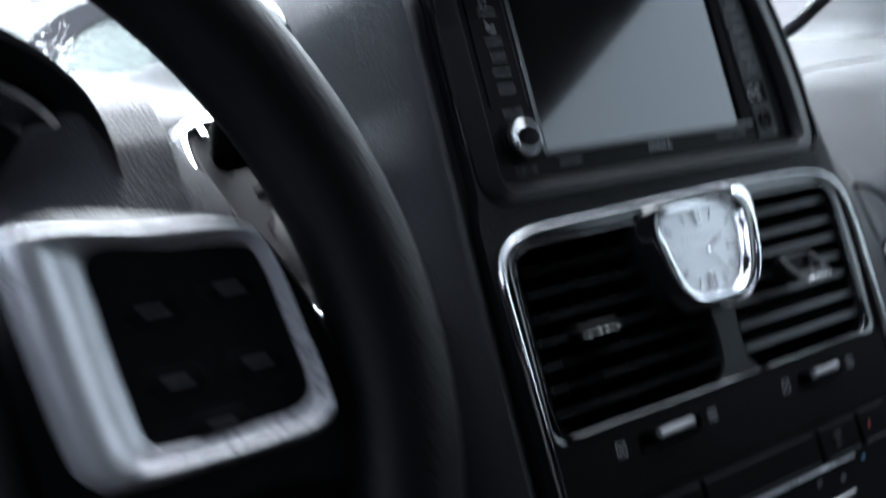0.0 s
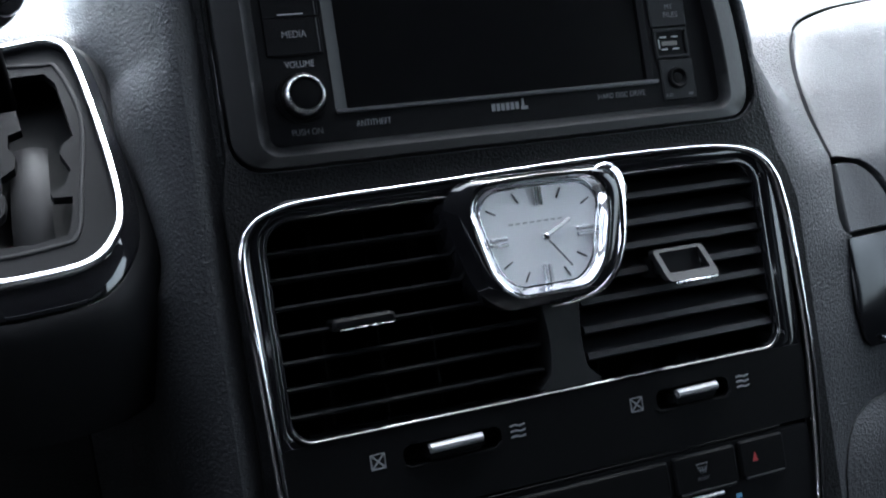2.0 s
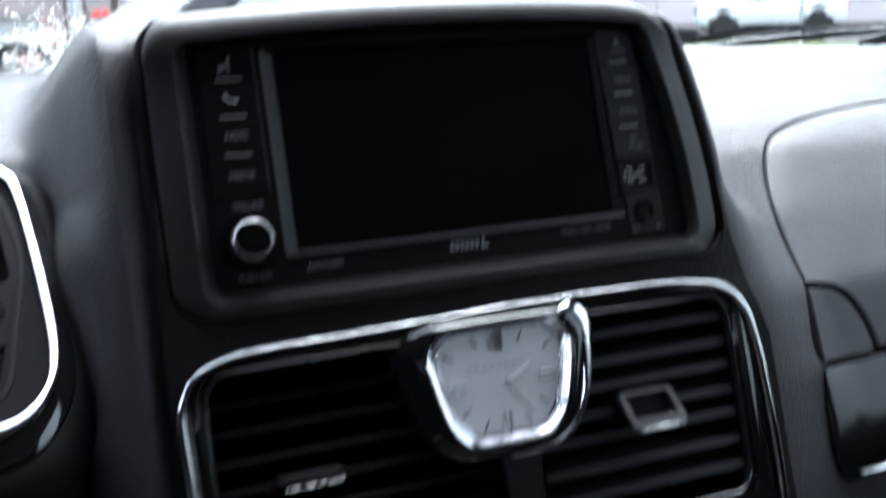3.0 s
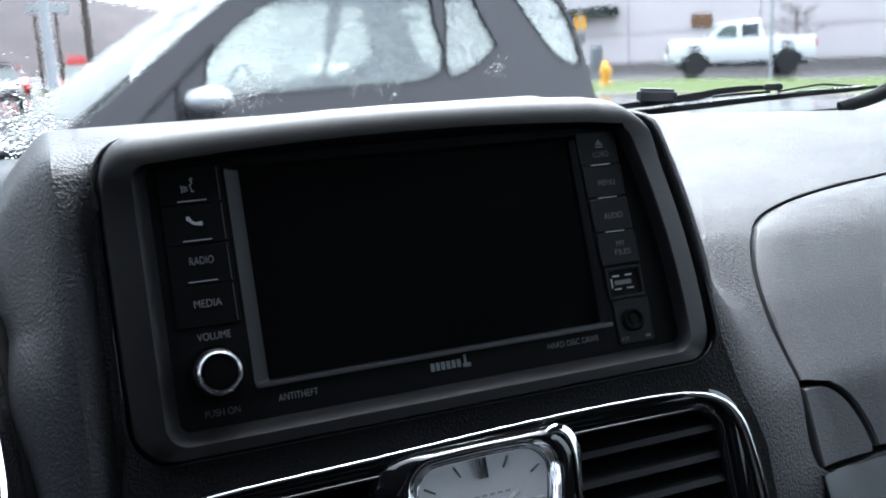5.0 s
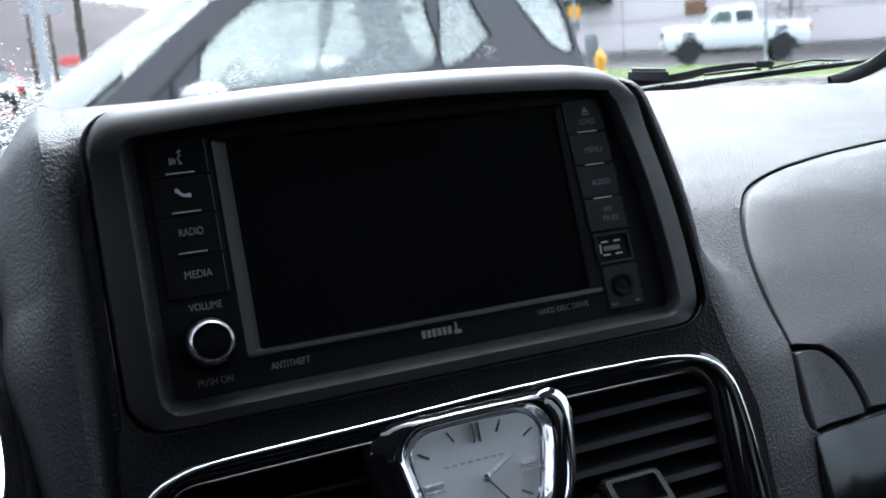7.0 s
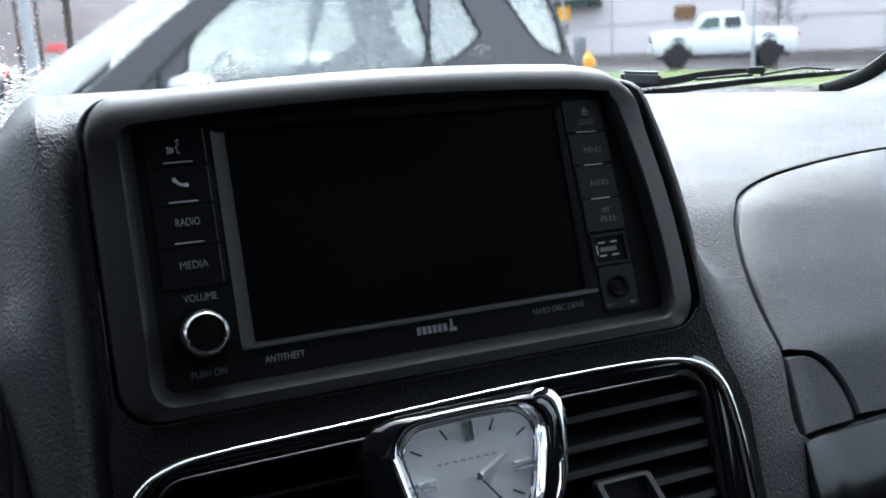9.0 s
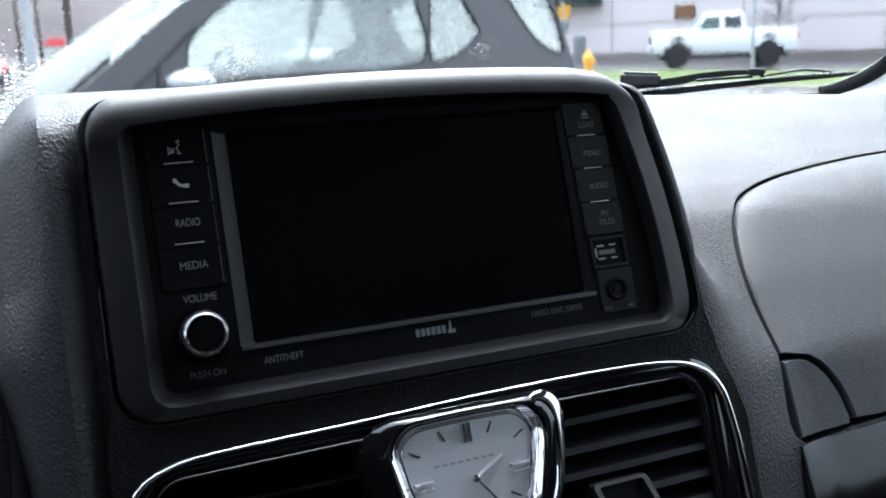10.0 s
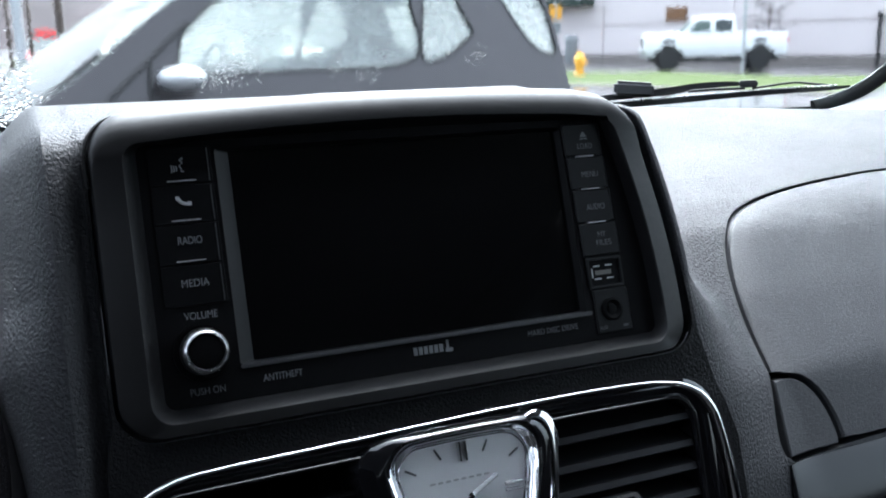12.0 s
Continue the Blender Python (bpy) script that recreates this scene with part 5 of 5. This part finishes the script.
def car_body(name, label, group, length, width, belt, height, hoodlen, bootlen, wheel_r, paint, glass, m, pickup=False, base=None):
    """A parked car facing -x: lofted lower body, greenhouse with pillars and panes, four wheels."""
    car = thing(name, label, "car" if not pickup else "pickup truck", m, group)
    w, L = width / 2, length
    low = 0.28 if base is None else base
    prof = [(0.0, low + 0.1, belt * 0.93), (0.03, low, belt * 0.95), (0.1 * L, low, belt * 0.97), (hoodlen, low, belt), (L * 0.655, low, belt), (L * 0.99, low, belt), (L, low + 0.1, belt)] if pickup else [(0.0, low + 0.25, belt * 0.72), (0.03 * L, low, belt * 0.8), (0.1 * L, low, belt * 0.86), (hoodlen * 0.8, low, belt * 0.93), (hoodlen, low, belt), (L - bootlen, low, belt), (L * 0.97, low, belt * 0.97), (L, low + 0.15, belt * 0.9)]
    rings = []
    for x, z0, z1 in prof:
        k = 0.88 if x in (0.0, L) else 1.0
        rings.append([(x, -w * k * 0.92, z0), (x, -w * k, z0 + 0.2), (x, -w * k, z0 + (z1 - z0) * 0.6), (x, -w * k * 0.93, z1 - 0.03), (x, -w * k * 0.85, z1), (x, w * k * 0.85, z1), (x, w * k * 0.93, z1 - 0.03), (x, w * k, z0 + (z1 - z0) * 0.6), (x, w * k, z0 + 0.2), (x, w * k * 0.92, z0)])
    part("body", loft(rings, caps=(True, True)), paint, car, scale=1.0)
    return car


def wheels(car, xs, w, r, hub):
    for x in xs:
        for s in (-1, 1):
            t = part("wheel", turn_y([(r * 0.55, -0.11), (r * 0.93, -0.11), (r, -0.07), (r, 0.07), (r * 0.93, 0.11), (r * 0.55, 0.11)], 0, 0, 28), TYRE, car, scale=1.0)
            t.location = (x, s * w, r)
            h = part("rim", turn_y([(r * 0.56, -0.09), (r * 0.5, -0.1), (r * 0.15, -0.07), (0.03, -0.07)] if s < 0 else [(0.03, 0.07), (r * 0.15, 0.07), (r * 0.5, 0.1), (r * 0.56, 0.09)], 0, 0, 20), hub, t, scale=1.0)


def heading(x, y, deg, z=0.0):
    return pose(x, y, z, 0, 0, deg)


# white pickup by the verge, facing +y
pk = car_body("pickup_truck", "white crew-cab pickup parked by the wall", "", 5.9, 1.95, 1.27, 1.9, 1.6, 2.0, 0.44, WHITE, DARKGLASS, heading(18.72, 26.15, -32, 0.0) @ Matrix.Diagonal((0.755, 0.95, 0.94, 1)), True, 0.5)
part("cabin", loft([[(1.55, -0.85, 1.25), (3.85, -0.85, 1.25), (3.85, 0.85, 1.25), (1.55, 0.85, 1.25)], [(2.1, -0.74, 1.72), (3.75, -0.74, 1.76), (3.75, 0.74, 1.76), (2.1, 0.74, 1.72)], [(2.25, -0.66, 1.8), (3.6, -0.66, 1.82), (3.6, 0.66, 1.82), (2.25, 0.66, 1.8)]], caps=(False, True)), WHITE, pk, scale=1.0)
for s in (-1, 1):
    for a, b in ((1.85, 2.75), (2.95, 3.62)):
        part("window", loft([[(a, s * 0.865, 1.3), (b, s * 0.865, 1.3)], [(a + (0.4 if a < 2 else 0.0), s * 0.77, 1.7), (b, s * 0.77, 1.7)]], closed=False), GREENGLASS if a < 2 else DARKGLASS, pk, scale=1.0)
part("windscreen", loft([[(1.53, -0.75, 1.28), (1.53, 0.75, 1.28)], [(2.07, -0.66, 1.7), (2.07, 0.66, 1.7)]], closed=False), GREENGLASS, pk, scale=1.0)
# black sheet painting the shade inside the load bed
part("bed_floor_shadow", box(3.95, 5.8, -0.8, 0.8, 1.285, 1.3, 0), TYRE, pk, "dark sheet for the shade in the load bed", scale=1.0)
for x in (1.05, 4.75):
    for s in (-1, 1):
        arch_ = part("wheel_arch", turn_y([(0.58, -0.012), (0.58, 0.012)], 0, 0, 28, sweep=186), TYRE, pk, "dark wheel arch", scale=1.0)
        arch_.location = (x, s * 0.962, 0.5)
# underbody drawn tyre black, so it also gives the shade below the body
part("underbody", box(0.25, 5.6, -0.8, 0.8, 0.32, 0.56, 0.05), TYRE, pk, "underbody box, black for the shade under the truck", scale=1.0)
part("grille", box(-0.03, 0.02, -0.6, 0.6, 0.85, 1.1, 0.02), TYRE, pk, "dark grille", scale=1.0)
part("bumper", box(-0.08, 0.2, -0.95, 0.95, 0.5, 0.78, 0.05), STEEL, pk, scale=1.0)
for s in (-1, 1):
    part("headlight", box(-0.02, 0.12, s * 0.72 - 0.14, s * 0.72 + 0.14, 0.92, 1.1, 0.03), DARKGLASS, pk, scale=1.0)
    part("tail_light", box(5.8, 5.92, s * 0.86 - 0.07, s * 0.86 + 0.07, 0.85, 1.15, 0.02), REDPAINT, pk, scale=1.0)
wheels(pk, (1.05, 4.75), 0.9, 0.46, SHEEN)

# hydrant
hyd = thing("fire_hydrant", "orange-yellow fire hydrant on the grass verge", "fire hydrant", Matrix.Translation((15.19, 24.28, 0.03)) @ Matrix.Scale(0.95, 4))


def turn_z(profile, n=24, cx=0.0, cy=0.0, bm=None):
    return loft([[(cx + r * math.cos(2 * math.pi * i / n), cy + r * math.sin(2 * math.pi * i / n), z) for i in range(n)] for r, z in profile], caps=(True, True), bm=bm)


part("barrel", turn_z([(0.2, 0), (0.2, 0.05), (0.13, 0.08), (0.13, 0.45), (0.17, 0.47), (0.17, 0.52), (0.14, 0.55), (0.09, 0.66), (0.04, 0.7), (0.04, 0.76)]), YELLOW, hyd, scale=1.0)
for a in (0, 90, 180):
    c = part("cap", turn_y([(0.07, -0.24), (0.07, -0.1), (0.06, 0.0)], 0, 0.38, 16), YELLOW, hyd, scale=1.0)
    c.rotation_euler = (0, 0, radians(a))

# sign post, yellow sign, bin, small bare tree
sp = thing("sign_post", "thin grey metal post on the verge", "post", Matrix.Translation((19.52, 22.2, -0.1)))
part("pole", turn_z([(0.05, 0), (0.05, 3.6)], 12), STEEL, sp, scale=1.0)
ys_ = thing("yellow_sign", "yellow sign on a post by the wall", "sign", Matrix.Translation((17.6, 29.8, 0.12)))
part("pole", turn_z([(0.06, 0), (0.06, 2.2)], 12), STEEL, ys_, scale=1.0)
part("meter_box", box(-0.16, 0.14, -0.16, -0.05, 1.15, 1.5, 0.03), BINGREY, ys_, "small grey box below the plate", scale=1.0)
part("plate", box(-0.26, 0.26, -0.05, -0.0, 1.6, 2.1, 0.03), YELLOW, ys_, "yellow plate", scale=1.0)
bn = thing("litter_bin", "dark litter bin by the wall", "bin", Matrix.Translation((18.97, 30.96, 0.1)))
part("drum", turn_z([(0.18, 0), (0.24, 0.1), (0.24, 0.85), (0.26, 0.87), (0.26, 0.95), (0.18, 1.08)], 20), BINGREY, bn, scale=1.0)


def bare_tree(name, x, y, h, seed, label, spread=0.5, limbs=26):
    r = random.Random(seed)
    t = thing(name, label, "tree", Matrix.Translation((x, y, 0)))
    part("trunk", turn_z([(0.05 * h / 3, 0), (0.035 * h / 3, h * 0.45), (0.012 * h / 3, h)], 8), BARK, t, scale=1.0)
    crown = bmesh.new()
    for _ in range(limbs):
        z0, a = h * r.uniform(0.3, 0.95), r.uniform(0, 6.28)
        p = Vector((0, 0, z0))
        d = Vector((math.cos(a) * spread, math.sin(a) * spread, r.uniform(0.3, 0.8))) * h * r.uniform(0.2, 0.45)
        mid = p + d * 0.5 + Vector((r.uniform(-1, 1), r.uniform(-1, 1), 0)) * h * 0.03
        sweep([p, mid, p + d], 0.035 * h / 3, 0.018 * h / 3, normal=(0.3, 0.5, 0.8), n=5, bm=crown)
        for _ in range(4):
            q = p + d * r.uniform(0.4, 1)
            sweep([q, q + Vector((r.uniform(-1, 1), r.uniform(-1, 1), r.uniform(0, 1))) * h * 0.1], 0.018 * h / 3, 0.009 * h / 3, normal=(0.3, 0.5, 0.8), n=4, bm=crown)
    part("crown", crown, BARK, t, "leafless branches", scale=1.0)


bare_tree("bare_tree", 24.75, 26.9, 2.2, 3, "small leafless tree by the wall", 1.1, 34)

# dark SUV parked ahead, angled
suv = car_body("parked_suv", "dark grey SUV parked ahead, wet from rain", "", 4.16, 1.76, 0.9, 1.66, 1.2, 0.1, 0.35, SUVPAINT, SUVGLASS, heading(-1.35, 5.02, 8), False)


def lean(bm, s):
    """Stands a flat side drawn at y = 0 on the flank s, leaning in towards the roof."""
    for v in bm.verts:
        v.co.y = s * (0.87 - (v.co.z - 1.04) * 0.36) + v.co.y
    return bm


side = spline([(0.98, 0.88), (1.28, 1.04), (1.54, 1.22), (1.85, 1.44), (2.12, 1.6), (2.5, 1.67), (3.3, 1.69), (3.85, 1.66), (4.06, 1.58), (4.14, 1.4), (4.17, 1.15), (4.18, 0.88)], 4, False)
front_w = spline([(1.83, 1.09), (1.83, 1.16), (1.86, 1.26), (1.94, 1.34), (2.06, 1.43), (2.3, 1.56), (2.7, 1.61), (3.1, 1.62), (3.19, 1.58), (3.18, 1.42), (3.14, 1.12), (2.5, 1.085)], 4)
rear_w = spline([(3.19, 1.12), (3.26, 1.43), (3.28, 1.57), (3.38, 1.6), (3.46, 1.56), (3.5, 1.43), (3.54, 1.32), (3.56, 1.265), (3.5, 1.22), (3.42, 1.17), (3.33, 1.13)], 4)
quart = spline([(3.75, 1.56), (3.81, 1.43), (3.865, 1.33), (3.95, 1.2), (4.03, 1.145), (4.11, 1.125), (4.135, 1.2), (4.11, 1.42), (4.02, 1.56), (3.88, 1.6)], 4)
for s in (-1, 1):
    part("side_panel", lean(holed(side, [front_w, rear_w, quart], -0.02, 0.02), s), SUVPAINT, suv, scale=1.0, smooth=False)
    for nm, loop in (("front_window", front_w), ("rear_window", rear_w), ("quarter_window", quart)):
        w = part(nm, lean(slab(loop, -0.006, 0.006, 0.002), s), SUVGLASS, suv, scale=1.0)
        w.visible_shadow = False
        part("seal", lean(sweep([(x, s * 0.022, z) for x, z in loop], 0.013, 0.005, closed=True, normal=(0, s, 0)), s), TYRE, suv, scale=1.0)
    part("door_seam", lean(sweep([(x, s * 0.026, z) for x, z in spline([(1.44, 0.95), (1.54, 1.04), (1.69, 1.16), (1.8, 1.25), (1.9, 1.33)], 4, False)], 0.024, 0.008, normal=(0, s, 0)), s), TYRE, suv, "dark door seam", scale=1.0)
    part("corner_seam", lean(sweep([(x, s * 0.024, z) for x, z in ((1.66, 0.95), (1.67, 1.04), (1.69, 1.15))], 0.024, 0.008, normal=(0, s, 0)), s), TYRE, suv, "dark corner seam", scale=1.0)
    ball = bmesh.new()
    bmesh.ops.create_uvsphere(ball, u_segments=24, v_segments=14, radius=1)
    for v in ball.verts:
        v.co = Vector((1.8 + 0.12 * v.co.x, s * 0.98 + 0.1 * v.co.y, 1.07 + 0.058 * v.co.z))
    m_ = part("mirror", ball, STEEL, suv, "pale door mirror", scale=1.0)
    part("mirror_foot", box(1.68, 1.8, s * 0.9 - 0.06, s * 0.9 + 0.06, 1.0, 1.06, 0.02), SUVPAINT, m_, scale=1.0)
part("roof", loft([[(x, -0.66 * k, z - 0.03), (x, -0.5 * k, z + 0.02), (x, 0, z + 0.04), (x, 0.5 * k, z + 0.02), (x, 0.66 * k, z - 0.03)] for x, z, k in ((2.3, 1.62, 1.0), (2.6, 1.67, 0.96), (3.2, 1.69, 0.96), (3.8, 1.64, 0.98), (4.0, 1.54, 1.02))], closed=False), SUVPAINT, suv, scale=1.0)
st = part("seat", box(2.88, 3.28, -0.62, -0.1, 0.7, 1.3, 0.2, 6), CABINGREY, suv, "grey seat back", scale=1.0)
part("headrest", box(2.93, 3.28, -0.58, -0.16, 1.28, 1.6, 0.14, 6), CABINGREY, st, scale=1.0)
screen_rows = []
for i in range(13):
    k = i / 12
    x, half, z = 1.02 + 1.15 * k, 0.88 - 0.2 * k, 0.92 + 0.74 * k + 0.025 * math.sin(math.pi * k)
    screen_rows.append([(x - 0.05 * (1 - (j / 8 - 1) ** 2) + 0.05, half * (j / 8 - 1), z + 0.005 * (1 - (j / 8 - 1) ** 2)) for j in range(17)])
w = part("windscreen", loft(screen_rows, closed=False), WSGLASS, suv, "pale reflecting windscreen", scale=1.0)
w.visible_shadow = False
part("wiper", sweep([(1.22, -0.72, 0.99), (1.5, -0.1, 1.13)], 0.02, 0.012, normal=(-0.5, 0, 0.8)), RUBBER, suv, scale=1.0)
ring = []
for i in range(33):
    a = 2 * math.pi * i / 32
    c_ = Vector((2.12, -0.36, 1.06)) + Vector((0.18 * 0.45 * math.sin(a), 0.18 * math.cos(a), 0.18 * 0.9 * math.sin(a)))
    ring.append(c_)
part("steering_wheel", sweep(ring[:-1], 0.03, 0.015, closed=True, normal=(0.9, 0, -0.45)), CABINGREY, suv, "grey steering wheel", scale=1.0)
w = part("tailgate_window", loft([[(4.14, -0.7, 1.1), (4.14, 0.7, 1.1)], [(3.98, -0.6, 1.48), (3.98, 0.6, 1.48)]], closed=False), SUVGLASS, suv, scale=1.0)
w.visible_shadow = False
wheels(suv, (0.8, 3.3), 0.8, 0.35, STEEL)

# far car park
cols = (WHITE, STEEL, SUVPAINT, REDPAINT, WHITE, SUVPAINT)
for i in range(14):
    x, y = -7.6 + 2.9 * (i % 7), 34 + 16 * (i // 7)
    c = car_body("parked_car", ("white", "silver", "dark grey", "red", "white", "dark grey")[i % 6] + " car in the far car park", "far parked cars", 4.4, 1.75, 0.9, 1.45, 1.1, 0.9, 0.32, cols[i % 6], DARKGLASS, heading(x, y, 90))
    part("greenhouse", loft([[(1.1, -0.8, 0.88), (3.9, -0.8, 0.88), (3.9, 0.8, 0.88), (1.1, 0.8, 0.88)], [(1.8, -0.62, 1.42), (3.3, -0.62, 1.42), (3.3, 0.62, 1.42), (1.8, 0.62, 1.42)]], caps=(False, True)), DARKGLASS, c, scale=1.0)
    part("roof", box(1.75, 3.35, -0.64, 0.64, 1.4, 1.47, 0.03), cols[i % 6], c, scale=1.0)
    wheels(c, (0.85, 3.5), 0.8, 0.32, STEEL)
for x, y, h in ((0.82, 22, 7),):
    lp = thing("utility_pole", "tall dark pole in the car park", "pole", Matrix.Translation((x, y, 0)))
    part("pole", turn_z([(0.085, 0), (0.075, h * 0.5), (0.06, h)], 12), BARK, lp, scale=1.0)
    part("crossarm", box(-0.7, 0.7, -0.06, 0.06, h - 0.8, h - 0.65, 0.02), BARK, lp, scale=1.0)
post = thing("lamp_post", "tall pale grey lamp post", "lamp post", Matrix.Translation((-0.02, 18, 0)))
part("pole", turn_z([(0.12, 0), (0.09, 0.4), (0.08, 3), (0.06, 6)], 14), STEEL, post, scale=1.0)
part("arm", sweep([(0, 0, 5.9), (0.5, 0, 6.2), (1.0, 0, 6.25)], 0.08, 0.04, normal=(0, 1, 0)), STEEL, post, scale=1.0)
rack = thing("billboard", "dark two-legged notice board in the car park", "notice board", Matrix.Translation((0.15, 30, 0)))
for x in (-0.36, 0.2):
    part("leg", turn_z([(0.055, 0), (0.05, 2.9)], 10, x), BARK, rack, scale=1.0)
part("top_board", box(-0.55, 0.6, -0.05, 0.05, 2.85, 3.1, 0.02), STEEL, rack, "pale top board", scale=1.0)
van = car_body("red_van", "red delivery van in the far car park", "", 4.8, 1.9, 1.1, 2.1, 0.7, 0.1, 0.34, REDPAINT, DARKGLASS, heading(2.9, 100, 90))
part("cargo_box", loft([[(0.8, -0.9, 1.08), (4.75, -0.9, 1.08), (4.75, 0.9, 1.08), (0.8, 0.9, 1.08)], [(1.5, -0.82, 2.4), (4.7, -0.82, 2.4), (4.7, 0.82, 2.4), (1.5, 0.82, 2.4)]], caps=(False, True)), REDPAINT, van, scale=1.0)
part("windscreen", loft([[(0.84, -0.78, 1.14), (0.84, 0.78, 1.14)], [(1.4, -0.72, 2.1), (1.4, 0.72, 2.1)]], closed=False), DARKGLASS, van, scale=1.0)
wheels(van, (0.85, 3.9), 0.85, 0.34, STEEL)
hills = bmesh.new()
loft([[Vector((-260 + 13 * i, 230 + 20 * j, (0, 13, 23)[j] * (0.75 + 0.35 * noise.noise(Vector((i * 0.23, j * 0.5, 2)))))) for i in range(42)] for j in range(3)], closed=False, bm=hills)
part("backdrop_hills", hills, HILL, None, "brown wooded hills beyond the car park", scale=1.0, kind="structure", category="hills", m=Matrix())
